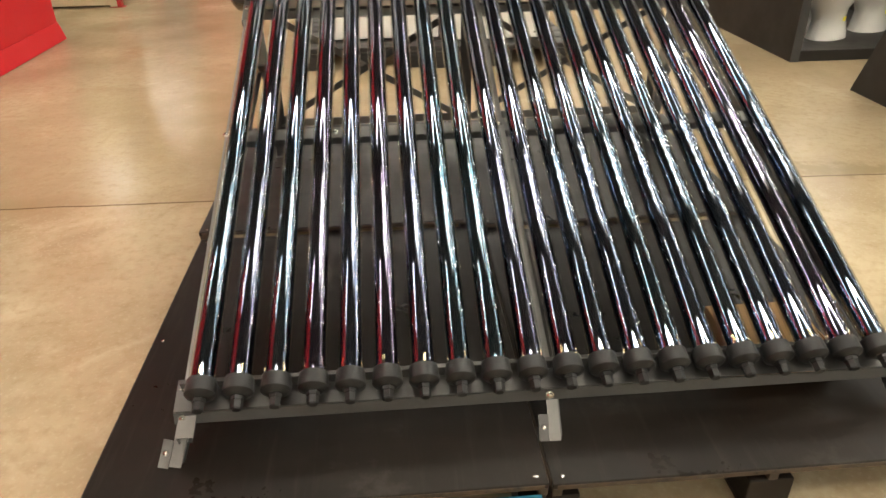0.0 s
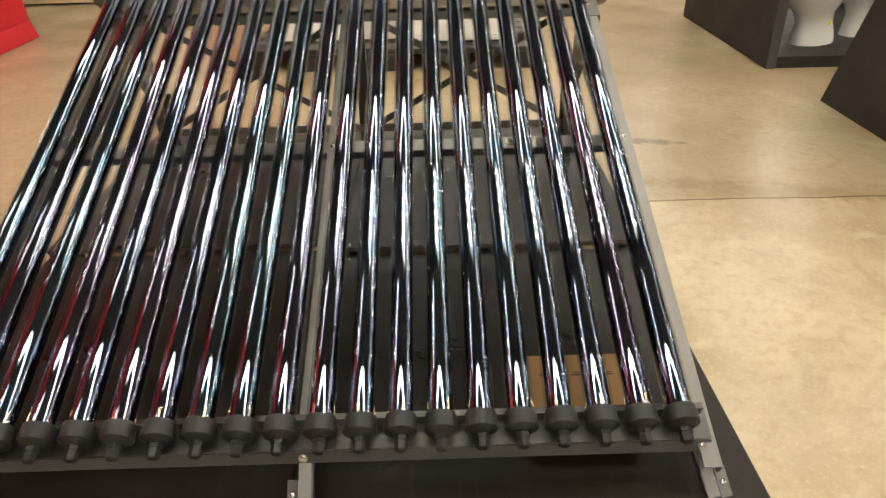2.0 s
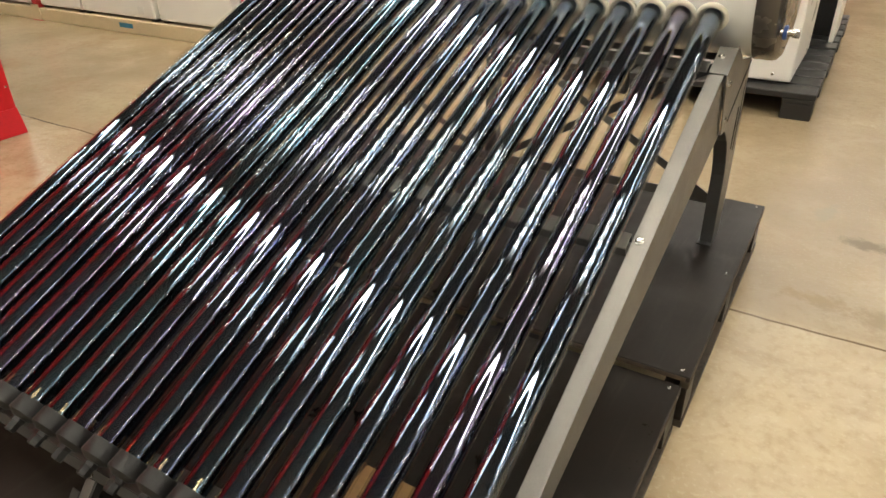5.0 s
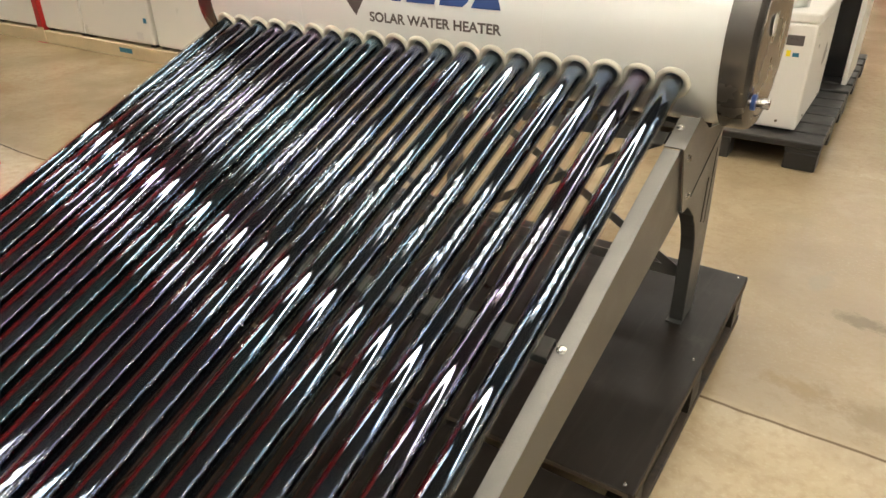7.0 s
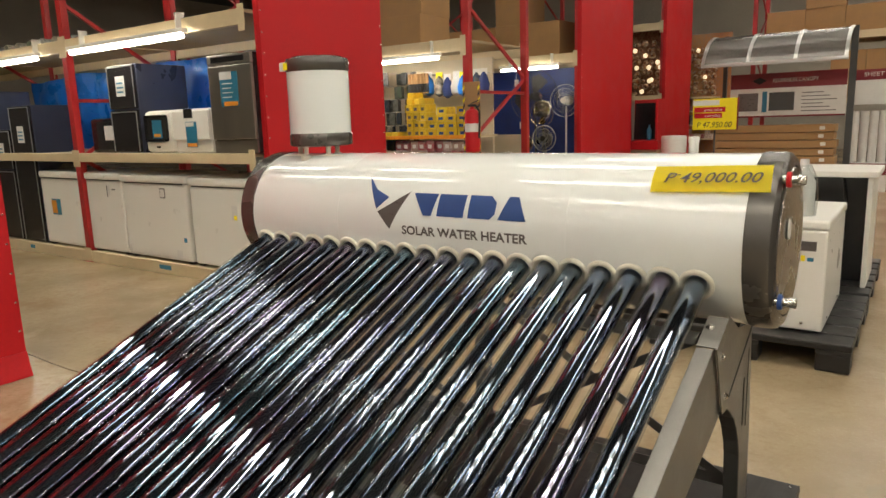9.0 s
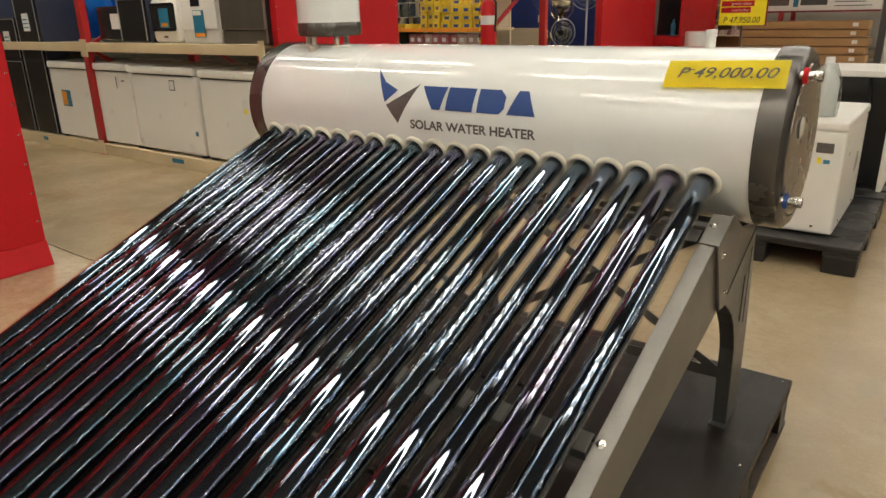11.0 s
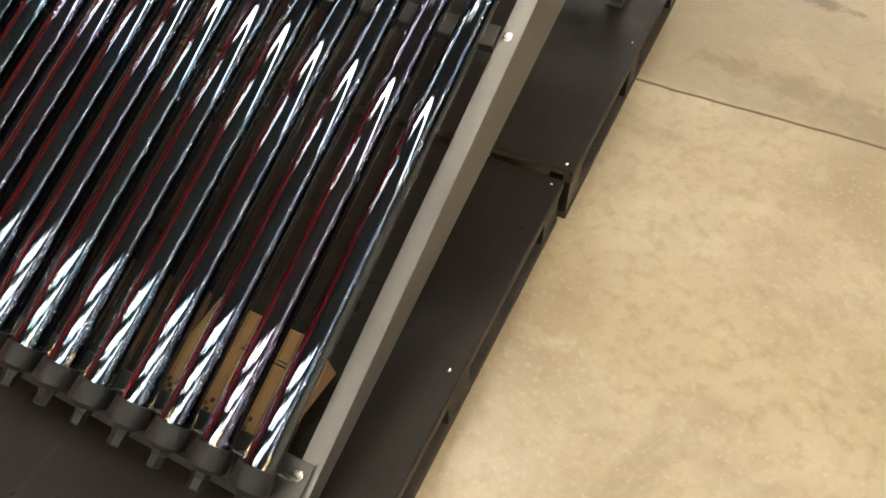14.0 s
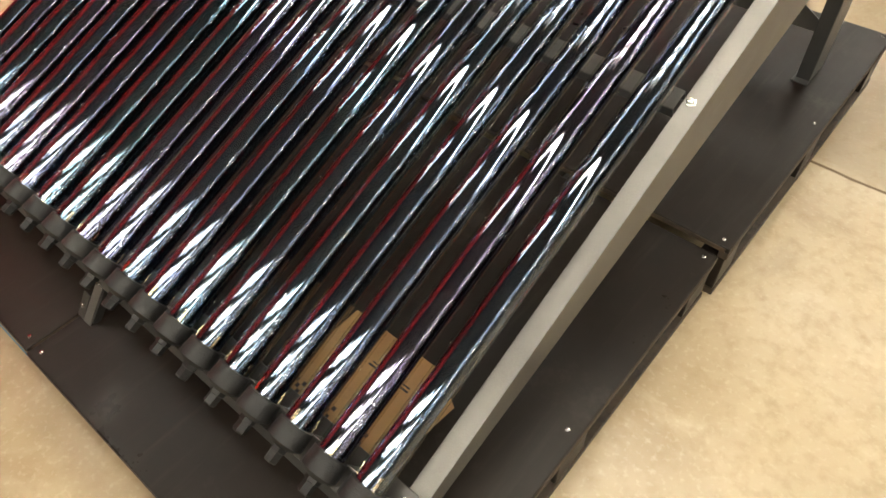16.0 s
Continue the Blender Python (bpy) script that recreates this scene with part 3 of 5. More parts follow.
for x in (-0.40, 0.42):
    part("shell_seam", lathe([(TR + 0.0004, x - 0.002), (TR + 0.0008, x), (TR + 0.0004, x + 0.002)], 96, "x"), TANK_WHITE, tank, smooth=True)


def wrapped(bm, x, angle, lift=0.0008, roll=0.0):
    """Lays flat letters or shapes round the tank: x along it, angle in degrees above the front."""
    bmesh.ops.triangulate(bm, faces=bm.faces[:])
    for v in bm.verts:
        u, w = v.co.x, v.co.y
        a = radians(angle + math.degrees(w / TR) + roll * u)
        v.co = Vector((x + u, -(TR + lift) * math.cos(a), (TR + lift) * math.sin(a)))
    return bm


def patch(outline, n=10):
    """A flat shape cut into strips across its height, so that it can bend."""
    bm = bmesh.new()
    bm.faces.new([bm.verts.new((x, y, 0)) for x, y in outline])
    ys = [y for _, y in outline]
    for k in range(1, n):
        h = min(ys) + (max(ys) - min(ys)) * k / n
        bmesh.ops.bisect_plane(bm, geom=bm.verts[:] + bm.edges[:] + bm.faces[:], plane_co=(0, h, 0), plane_no=(0, 1, 0))
    return bm


def deg(a):
    return radians(a) * TR


part("lettering", wrapped(lettering("SOLAR WATER HEATER", 0.0255, 0.436, bold=0.03), 0.091, -5.0), GREY_INK, tank, "dark grey printed words")
part("emblem_shard", wrapped(patch([(-0.29, deg(43)), (-0.232, deg(14)), (-0.186, deg(24.5)), (-0.243, deg(31))]), 0, 0), BLUE_INK, tank, "blue emblem shard")
part("emblem_shard", wrapped(patch([(-0.226, deg(12)), (-0.170, deg(20)), (-0.104, deg(30.5)), (-0.177, deg(-2))]), 0, 0), GREY_INK, tank, "grey emblem shard")
for shape in ([(-0.090, 29), (0.002, 29), (-0.016, 11), (-0.046, 11)],
              [(0.008, 29), (0.104, 29), (0.098, 11), (0.004, 11)],
              [(0.116, 29), (0.186, 29), (0.206, 24), (0.204, 15), (0.188, 11), (0.114, 11)],
              [(0.244, 29), (0.274, 29), (0.304, 11), (0.214, 11)]):
    part("brand_block", wrapped(patch([(u, deg(a)) for u, a in shape]), 0, 0, 0.0022), BLUE_INK, tank, "plain blue printed block")

# price ticket stuck over the end of the tank
ticket_bm = bmesh.new()
N = 16
grid = []
for k in range(N + 1):
    a = 36.2 + 22.3 * k / N
    row = []
    for j in range(9):
        u = j / 8
        aa = radians(a + 2.2 * u)
        r = TR + 0.0060 + 0.0012 * math.sin(3 * u + k * 0.3)
        row.append(ticket_bm.verts.new((0.634 + 0.273 * u - 0.006 * k / N, -r * math.cos(aa), r * math.sin(aa))))
    grid.append(row)
for k in range(N):
    for j in range(8):
        ticket_bm.faces.new((grid[k][j], grid[k][j + 1], grid[k + 1][j + 1], grid[k + 1][j]))
bmesh.ops.solidify(ticket_bm, geom=ticket_bm.faces[:], thickness=0.0006)
ticket = solid("price_ticket", ticket_bm, YELLOW, "bright yellow paper ticket with handwritten price on the tank", "price ticket", smooth=True, at=Matrix.Translation((0, TY, TZ)))
pm = lettering("P 49,000.00", 0.030, 0.222, shear=0.25, bold=0.004)
part("handwriting", wrapped(pm, 0.775, 43.3, 0.0125, 8.0), DARK_INK, ticket, "dark marker figures")
part("handwriting", wrapped(patch([(0.668, deg(48.0)), (0.668, deg(48.6)), (0.700, deg(49.1)), (0.700, deg(48.5))], 2), 0, 0, 0.0125), DARK_INK, ticket)

# fittings on the tank
for z, nm, c in ((-0.115, "blue", BLUE_INK), (0.165, "red", RED)):
    y = -0.165 if z < 0 else -0.135
    f = part("pipe_fitting", lathe([(0.010, 0.925), (0.010, 0.955), (0.0125, 0.956), (0.0125, 0.972), (0.009, 0.973), (0.0, 0.973)], 16, "x"), CHROME, tank, "plated metal water fitting", True, m=pose(0, y, z))
    part("gasket", lathe([(0.018, 0.934), (0.018, 0.943), (0.011, 0.944)], 20, "x"), c, f, nm + " plastic gasket", True)
part("end_label", lathe([(0.024, 0.9385), (0.024, 0.9405), (0.0, 0.9405)], 20, "x"), PAPER, tank, "small white round label", m=pose(0, -0.10, 0.045))
part("relief_cap", lathe([(0.012, 0.0), (0.012, 0.030), (0.0135, 0.031), (0.0135, 0.046), (0.0, 0.047)], 20), PAPER, tank, "small white capped vent", True, m=pose(0.690, -0.01, TR - 0.004))

# feeding tank on top
feed = part("feeding_tank", lathe([(0.108, 0.055), (0.112, 0.060), (0.112, 0.305), (0.108, 0.31)], 64), TANK_WHITE, heater, "small white feeding tank", True, m=pose(-0.663, TY, TZ + TR - 0.005))
for z0, z1 in ((0.030, 0.082), (0.292, 0.345)):
    part("band", lathe([(0.09, z0), (0.111, z0 + 0.003), (0.115, z0 + 0.010), (0.115, z1 - 0.010), (0.111, z1 - 0.002), (0.09, z1)], 64), TANK_GREY, feed, "dark grey plastic end", True)
part("lid", lathe([(0.095, 0.345), (0.09, 0.350), (0.001, 0.355)], 48), TANK_GREY, feed, smooth=True)
for a in (-150, -90, -30, 90):
    x, y = 0.082 * math.cos(radians(a)), 0.082 * math.sin(radians(a))
    part("foot", lathe([(0.020, -0.014 - 0.05 * (abs(y) / 0.105) ** 2), (0.020, -0.006), (0.009, 0.0), (0.009, 0.022), (0.016, 0.032)], 14), SEAL, feed, "cream plastic foot", True, m=pose(x, y, 0.004))
part("saddle", box(-0.15, 0.15, -0.06, 0.06, -0.012, 0.0, bevel=0.004), SEAL, feed)
part("outlet", lathe([(0.009, -0.143), (0.009, -0.116), (0.013, -0.115), (0.013, -0.103)], 12, "x"), BRASS, feed, smooth=True, m=pose(0, 0, 0.205))
part("sticker", box(-0.098, -0.070, -0.093, -0.080, 0.302, 0.332), PAPER, feed, "small white label")
part("sticker", box(-0.064, -0.044, -0.107, -0.097, 0.304, 0.328), YELLOW, feed, "small yellow label")

# ---- stand of the heater ----
RX = 0.812


def sloped(bm):
    bmesh.ops.transform(bm, matrix=SLOPE, verts=bm.verts[:])
    return bm


for sgn in (-1, 1):
    out = 0.836 if sgn > 0 else 0.815
    lo, hi = sorted((sgn * (out - 0.037), sgn * out))
    rail = part("side_rail", sloped(box(lo, hi, -0.035, 1.484, -0.054, -0.051, bevel=0.0008)), FRAME, heater, "grey powder-coated tapering side rail")
    lo, hi = sorted((sgn * out, sgn * (out - 0.003)))
    part("rail_side", sloped(prism([(-0.035, -0.0545), (1.500, -0.0545), (1.500, -0.257), (1.486, -0.257), (-0.035, -0.088)], "x", lo, hi)), FRAME, rail)
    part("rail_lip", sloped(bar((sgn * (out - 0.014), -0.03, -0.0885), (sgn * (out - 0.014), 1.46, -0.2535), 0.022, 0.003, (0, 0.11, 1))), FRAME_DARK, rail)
part("centre_rail", sloped(box(-0.016, 0.016, 0.02, 1.60, -0.057, -0.054, bevel=0.0008)), FRAME, heater, "grey flat centre rail")

bolt_me = put("bolt", lathe([(0.0095, 0.0), (0.0095, 0.0015), (0.007, 0.0018), (0.007, 0.005), (0.005, 0.007), (0.0, 0.0075)], 14), CHROME, True)


def bolt(x, s, n, turn=0):
    part("bolt", bolt_me, None, heater, m=SLOPE @ pose(x, s, n, 0, turn))


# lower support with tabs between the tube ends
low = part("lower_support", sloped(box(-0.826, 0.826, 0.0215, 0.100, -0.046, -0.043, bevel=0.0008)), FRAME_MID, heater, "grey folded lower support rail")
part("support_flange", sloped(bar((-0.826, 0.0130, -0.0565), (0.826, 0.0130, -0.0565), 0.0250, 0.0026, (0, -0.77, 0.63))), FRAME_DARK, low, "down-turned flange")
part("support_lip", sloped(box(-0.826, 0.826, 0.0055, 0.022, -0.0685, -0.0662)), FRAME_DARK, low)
for i in range(21):
    x = (i - 10) * PITCH
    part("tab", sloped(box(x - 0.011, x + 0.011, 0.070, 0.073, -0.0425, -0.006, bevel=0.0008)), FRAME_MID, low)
for x in (-0.807, 0.0, 0.807):
    part("bolt", bolt_me, None, heater, m=SLOPE @ pose(x, 0.0110, -0.0560, 51))
    bolt(x, 0.077, -0.0428)
for s in (0.905,):
    cb = part("crossbar", sloped(box(-0.79, 0.79, s - 0.022, s + 0.022, -0.061, -0.058, bevel=0.0008)), FRAME, heater, "grey steel crossbar under the tubes")
    part("flange", sloped(box(-0.79, 0.79, s - 0.022, s - 0.0195, -0.085, -0.0612)), FRAME_DARK, cb)
    part("flange", sloped(box(-0.79, 0.79, s + 0.0195, s + 0.022, -0.085, -0.0612)), FRAME_DARK, cb)
top_bar = part("crossbar", sloped(box(-0.79, 0.79, 1.50, 1.545, -0.061, -0.058, bevel=0.0008)), FRAME, heater, "grey steel crossbar below the tank")
for x in (-RX, RX):
    bolt(x, 0.905, -0.0508)
    bolt(x, 1.557, -0.0488)
for x in (-0.493, 0.0, 0.493):
    bolt(x, 0.905, -0.0538 if x == 0 else -0.0578)

# short front legs
for x, side in ((-0.807, -1), (0.004, -1), (0.807, 1)):
    splay = 0.014 if abs(x) > 0.1 else 0.0
    a, b = Vector((x, 0.028, 0.216)), Vector((x + 1.2 * splay * side, -0.031, HF + 0.001))
    leg = part("front_leg", bar(a, b, 0.025, 0.003, (0, -0.76, 0.65)), FRAME, heater, "short grey angle leg")
    part("leg_side", bar(a + Vector((-side * 0.0145, 0.010, -0.006)), b + Vector((-side * 0.0145, 0.012, 0)), 0.018, 0.003, (1, 0, 0)), FRAME_MID, leg)
    foot = x + side * (0.025 + 1.25 * splay)
    br = part("foot_bracket", bar((x + side * (0.023 + 0.4 * splay), 0.004, HF + 0.048), (foot, -0.030, HF + 0.001), 0.022, 0.003, (0, -0.76, 0.65)), FRAME if splay else FRAME_MID, leg, "grey screwed bracket")
    part("foot_flange", box(foot - 0.012, foot + 0.012, -0.027, 0.010, HF + 0.0005, HF + 0.003), FRAME_DARK, leg)
    part("screw", lathe([(0.006, 0), (0.005, 0.004), (0.0, 0.005)], 10), CHROME, br, m=Matrix.Translation((x + side * (0.024 + 0.8 * splay), -0.014, HF + 0.028)) @ pose(0, 0, 0, 50), smooth=True)

# rear legs: folded plates with an arch, under the saddles
for sgn in (-1, 1):
    x = 0.845 if sgn > 0 else -0.824
    outline = [(1.386, 0.797), (1.463, 0.616), (1.515, 0.612), (1.547, 0.592), (1.598, 0.555), (1.635, 0.511), (1.664, 0.462), (1.681, 0.416), (1.700, HB),
               (1.800, HB), (1.805, 0.317), (1.800, 0.45), (1.772, 0.684), (1.766, 0.760), (1.60, 0.790), (1.500, 0.846)]
    leg = part("rear_leg", prism(outline, "x", *sorted((x, x - sgn * 0.003))), FRAME, heater, "grey folded steel rear leg with arched cut-out")
    # flanges of the same plate, their shade put into a darker grey
    curve = outline[1:9]
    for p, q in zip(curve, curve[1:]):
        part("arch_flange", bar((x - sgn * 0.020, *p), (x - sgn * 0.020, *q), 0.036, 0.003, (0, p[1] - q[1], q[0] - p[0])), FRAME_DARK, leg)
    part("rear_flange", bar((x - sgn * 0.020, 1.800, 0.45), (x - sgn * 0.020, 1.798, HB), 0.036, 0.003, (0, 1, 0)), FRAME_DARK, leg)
    part("saddle_plate", sloped(box(*sorted((x - sgn * 0.047, x)), 1.487, 1.600, -0.052, -0.049, bevel=0.0008)), FRAME, leg)
    part("leg_fold", bar((x + sgn * 0.001, 1.52, 0.640), (x + sgn * 0.001, 1.764, 0.752), 0.004, 0.003, (1, 0, 0)), FRAME_DARK, leg)
    part("leg_slot", box(*sorted((x + sgn * 0.0005, x + sgn * 0.002)), 1.690, 1.700, 0.50, 0.63), PLASTIC_BLACK, leg)
    part("leg_slot", box(*sorted((x + sgn * 0.0005, x + sgn * 0.002)), 1.735, 1.739, 0.48, 0.70), FRAME_DARK, leg)
    for y, z in ((1.435, 0.765), (1.482, 0.655)):
        part("bolt", bolt_me, None, leg, m=Matrix.Translation((x, y, z)) @ pose(0, 0, 0, 0, 90 * sgn))
mid = part("rear_leg", box(-0.022, 0.022, 1.752, 1.756, HB, 0.80, bevel=0.0008), FRAME_DARK, heater, "dark grey centre rear leg")
part("leg_flange", box(0.019, 0.022, 1.757, 1.79, HB, 0.80), FRAME_DARK, mid)
lower = part("rear_crossbar", box(-0.82, 0.82, 1.742, 1.745, 0.285, 0.318, bevel=0.0006), FRAME, heater, "grey lower rear crossbar")
part("flange", box(-0.82, 0.82, 1.7452, 1.775, 0.285, 0.288), FRAME_DARK, lower)
part("rear_crossbar", box(-0.82, 0.82, 1.742, 1.745, 0.745, 0.785, bevel=0.0006), FRAME_DARK, heater, "dark grey upper rear crossbar")
# braces falling to the right are lighter: light from above painted in
for a, b in (((-0.81, 0.76), (-0.02, 0.30)), ((-0.81, 0.30), (-0.02, 0.76)), ((0.02, 0.76), (0.81, 0.30)), ((0.02, 0.30), (0.81, 0.76))):
    dy = 0.004 if a[1] > b[1] else -0.004
    part("brace", bar((a[0], 1.736 + dy, a[1]), (b[0], 1.736 + dy, b[1]), 0.026, 0.003, (0, 1, 0)), FRAME if a[1] > b[1] else FRAME_DARK, heater, "flat steel diagonal brace")
for x0, x1 in ((-0.825, -0.780), (0.801, 0.846)):
    part("rear_foot", box(x0, x1, 1.676, 1.786, HB + 0.0005, HB + 0.0035), FRAME_DARK, heater)

# flattened cartons under the tubes
carton = thing("carton", (0.59, 0.21, HF), "small brown cardboard carton with printed squares under the tubes", "carton")
part("body", box(-0.115, 0.115, -0.105, 0.105, 0.0, 0.095, bevel=0.003), CARDBOARD, carton)
part("flap", bar((0.117, 0.005, 0.095), (0.140, 0.0, 0.045), 0.17, 0.003, (0.8, 0, 0.6)), CARDBOARD, carton, "open cardboard flap")
for x in (-0.092, -0.016, 0.062):
    for a, b in ((0, 0), (1, 1), (0, 2), (2, 0), (2, 2)):
        part("print", box(x + a * 0.009, x + a * 0.009 + 0.008, -0.095 + b * 0.009, -0.087 + b * 0.009, 0.0952, 0.0957), DARK_INK, carton)
for x in (-0.085, -0.012, 0.058):
    part("print", box(x, x + 0.026, 0.030, 0.034, 0.0952, 0.0957), DARK_INK, carton)
    part("print", box(x + 0.004, x + 0.024, 0.038, 0.041, 0.0952, 0.0957), DARK_INK, carton)

# ---- racks ----


def upright_frame(rack, x, y0, y1, top, w=0.085):
    for y in (y0, y1):
        p = part("upright", box(x - w / 2, x + w / 2, y - 0.035, y + 0.035, 0.0, top, bevel=0.004), RED_STEEL, rack, "red perforated upright")
        part("base_plate", box(x - 0.07, x + 0.07, y - 0.05, y + 0.05, 0.0, 0.006), RED_STEEL, p)
    z, k = 0.3, 0
    while z + 0.75 < top:
        part("lacing", bar((x, y0 if k % 2 else y1, z), (x, y1 if k % 2 else y0, z + 0.75), 0.035, 0.03, (1, 0, 0)), RED_STEEL, rack)
        z, k = z + 0.75, k + 1
    part("lacing", bar((x, y0, 1.62), (x, y1, 1.62), 0.035, 0.03, (1, 0, 0)), RED_STEEL, rack)


def rack_row(xs, y0, y1, levels, label, top=3.4, group="red storage racks", back=0.0):
    r = thing("storage_rack", (0, 0, 0), label, "rack", group)
    for x in xs:
        upright_frame(r, x, y0 + 0.035 + (back if x == xs[0] else 0.0), y1 - 0.035, top)
    for a, b in zip(xs, xs[1:]):
        for z, h in levels:
            for y in (y0 - 0.002, y1 - 0.048):
                be = part("beam", box(min(a, b) + 0.044, max(a, b) - 0.044, y, y + 0.05, z - h, z, bevel=0.006), CREAM, r, "cream steel beam")
                for xx in (min(a, b) + 0.03, max(a, b) - 0.03):
                    part("bracket", box(xx - 0.035, xx + 0.035, y - 0.006, y, z - h - 0.05, z + 0.03, bevel=0.002), CREAM, be)
            part("deck", box(min(a, b) + 0.046, max(a, b) - 0.046, y0 + 0.05, y1 - 0.05, z - 0.03, z - 0.005), DECK, r, "plain shelf deck")
    return r


def shelf_light(x0, x1, y, z):
    t = thing("shelf_light", ((x0 + x1) / 2, y, z), "lit fluorescent batten under a rack beam", "shelf light", "lights under rack shelves")
    h = (x1 - x0) / 2
    part("housing", box(-h, h, -0.03, 0.03, 0.025, 0.06, bevel=0.004), APPLIANCE, t)
    for sx in (-h + 0.15, h - 0.15):
        part("arm", box(sx - 0.01, sx + 0.01, 0.0305, 0.11, 0.035, 0.20), APPLIANCE, t)
    part("fluorescent_tube", lathe([(0.018, -h + 0.03), (0.018, h - 0.03)], 10, "x"), SHELF_GLOW, t, smooth=True)


def end_panel(x, y0, y1, label, top=5.0):
    t = thing("end_panel", (x, (y0 + y1) / 2, 0), label, "panel", "red panels on rack ends")
    h = (y1 - y0) / 2
    part("sheet", box(-0.012, 0.012, -h, h, 0.012, top, bevel=0.003), RED, t)
    for sy in (-h, h - 0.03):
        part("edge_fold", box(-0.05, -0.0125, sy, sy + 0.03, 0.012, top), RED, t)
    part("skirt", prism([(0.0125, 0.14), (0.018, 0.14), (0.055, 0.006), (0.048, 0.006)], "y", -h, h), RED, t, "flared red foot")
    for k in range(14):
        for sy in (-h + 0.018, h - 0.018):
            part("rivet", rivet_me, None, t, m=pose(0.012, sy, 0.10 + k * 0.16, 0, 90))


rivet_me = put("rivet", lathe([(0.007, 0), (0.006, 0.003), (0.0, 0.004)], 8), CHROME, True)
end_panel(-3.062, 3.555, 5.00, "tall glossy red sheet panel on the rack end")
end_panel(-2.80, -1.6, 1.50, "tall red riveted sheet panel across the aisle", 3.0)
end_panel(-3.00, 9.40, 11.50, "tall red sheet panel on a distant rack end")
end_panel(-3.00, 13.30, 15.00, "tall red sheet panel farther down the store")

LEVELS = [(0.115, 0.115), (1.105, 0.085), (2.20, 0.12)]
rack_row([-3.12, -5.81, -8.55, -11.3], 3.47, 4.75, LEVELS, "red and cream storage rack loaded with white freezers and dishwashers", 3.2, back=0.72)
shelf_light(-5.55, -3.75, 3.39, 2.045)
shelf_light(-7.75, -6.15, 3.39, 2.045)


def chest_freezer(x0, x1, y0, z, h, label, marks):
    t = thing("chest_freezer", ((x0 + x1) / 2, y0 + 0.30, z), label, "freezer", "white chest freezers")
    w = (x1 - x0) / 2 - 0.006
    part("body", box(-w, w, -0.30, 0.30, 0.02, h - 0.075, bevel=0.02), APPLIANCE, t)
    part("lid", box(-w, w, -0.315, 0.30, h - 0.07, h, bevel=0.018), APPLIANCE, t, "white lid")
    part("hinge_strip", box(-w * 0.9, w * 0.9, -0.305, -0.29, h - 0.078, h - 0.068), PLASTIC_BLACK, t)
    part("handle", box(-0.07, 0.07, -0.325, -0.313, h - 0.055, h - 0.03, bevel=0.004), APPLIANCE, t)
    for sx in (-w + 0.05, w - 0.05):
        part("foot", box(sx - 0.03, sx + 0.03, -0.28, 0.28, 0.0, 0.022), PLASTIC_BLACK, t)
    for k, (x, zz, a, b, mat) in enumerate(marks):
        part("label", box(x - a, x + a, -0.3022 - 0.0025 * k, -0.3002 - 0.0025 * k, zz - b, zz + b), mat, t)
    return t


FZ = 0.115
chest_freezer(-5.765, -5.115, 3.50, FZ, 0.80, "white chest freezer on the lower rack shelf", [(0.10, 0.63, 0.022, 0.05, PAPER), (0.07, 0.62, 0.006, 0.055, PLASTIC_BLACK), (0.19, 0.64, 0.03, 0.006, GREY_INK)])
chest_freezer(-5.112, -4.10, 3.50, FZ, 0.79, "wide white chest freezer on the lower rack shelf", [(0.15, 0.63, 0.04, 0.045, GREY_INK), (0.15, 0.63, 0.032, 0.036, PAPER), (0.44, 0.22, 0.02, 0.02, LABEL_BLUE), (0.34, 0.09, 0.04, 0.03, PAPER)])
rf = chest_freezer(-4.06, -3.17, 3.50, FZ, 0.78, "white chest freezer with small green sticker", [(0.15, 0.50, 0.035, 0.06, PAPER), (0.16, 0.46, 0.018, 0.02, YELLOW)])
for k in range(7):
    part("vent_slot", box(0.4392, 0.4405, -0.20, 0.22, 0.07 + 0.035 * k, 0.085 + 0.035 * k), PLASTIC_BLACK, rf)
gf = chest_freezer(-6.70, -5.87, 3.50, FZ, 0.80, "white display freezer with curved glass lid", [(-0.12, 0.42, 0.09, 0.085, LABEL_BLUE), (-0.16, 0.42, 0.05, 0.07, LABEL_ORANGE)])
part("glass_lid", prism([(-0.30, 0.80), (-0.12, 0.87), (0.28, 0.89), (0.28, 0.80)], "x", -0.36, 0.36), CLEAR, gf, "curved clear glass lid")
part("label", box(-0.12, 0.06, 3.4655, 3.4675, 0.045, 0.085), LABEL_BLUE, thing("shelf_tag", (-4.45, 0, 0), "small teal shelf tag on a cream beam", "tag", "teal tags on beams"))
part("label", box(-0.05, 0.05, 3.4655, 3.4675, 0.045, 0.085), LABEL_BLUE, thing("shelf_tag", (-7.0, 0, 0), "small teal shelf tag on a cream beam", "tag", "teal tags on beams"))

SZ = 1.105
dw = thing("dishwasher", (-3.375, 3.80, SZ), "stainless steel dishwasher with teal energy label on the rack", "dishwasher")
part("body", box(-0.265, 0.265, -0.28, 0.28, 0.0, 0.775, bevel=0.006), BLACK_GLOSS, dw)
part("door", box(-0.262, 0.262, -0.312, -0.2805, 0.11, 0.69, bevel=0.008), STAINLESS, dw, "brushed stainless door")
part("kick_plate", box(-0.262, 0.262, -0.300, -0.2805, 0.004, 0.105, bevel=0.004), STAINLESS, dw)
part("control_panel", box(-0.262, 0.262, -0.312, -0.2805, 0.695, 0.775, bevel=0.006), STAINLESS, dw)
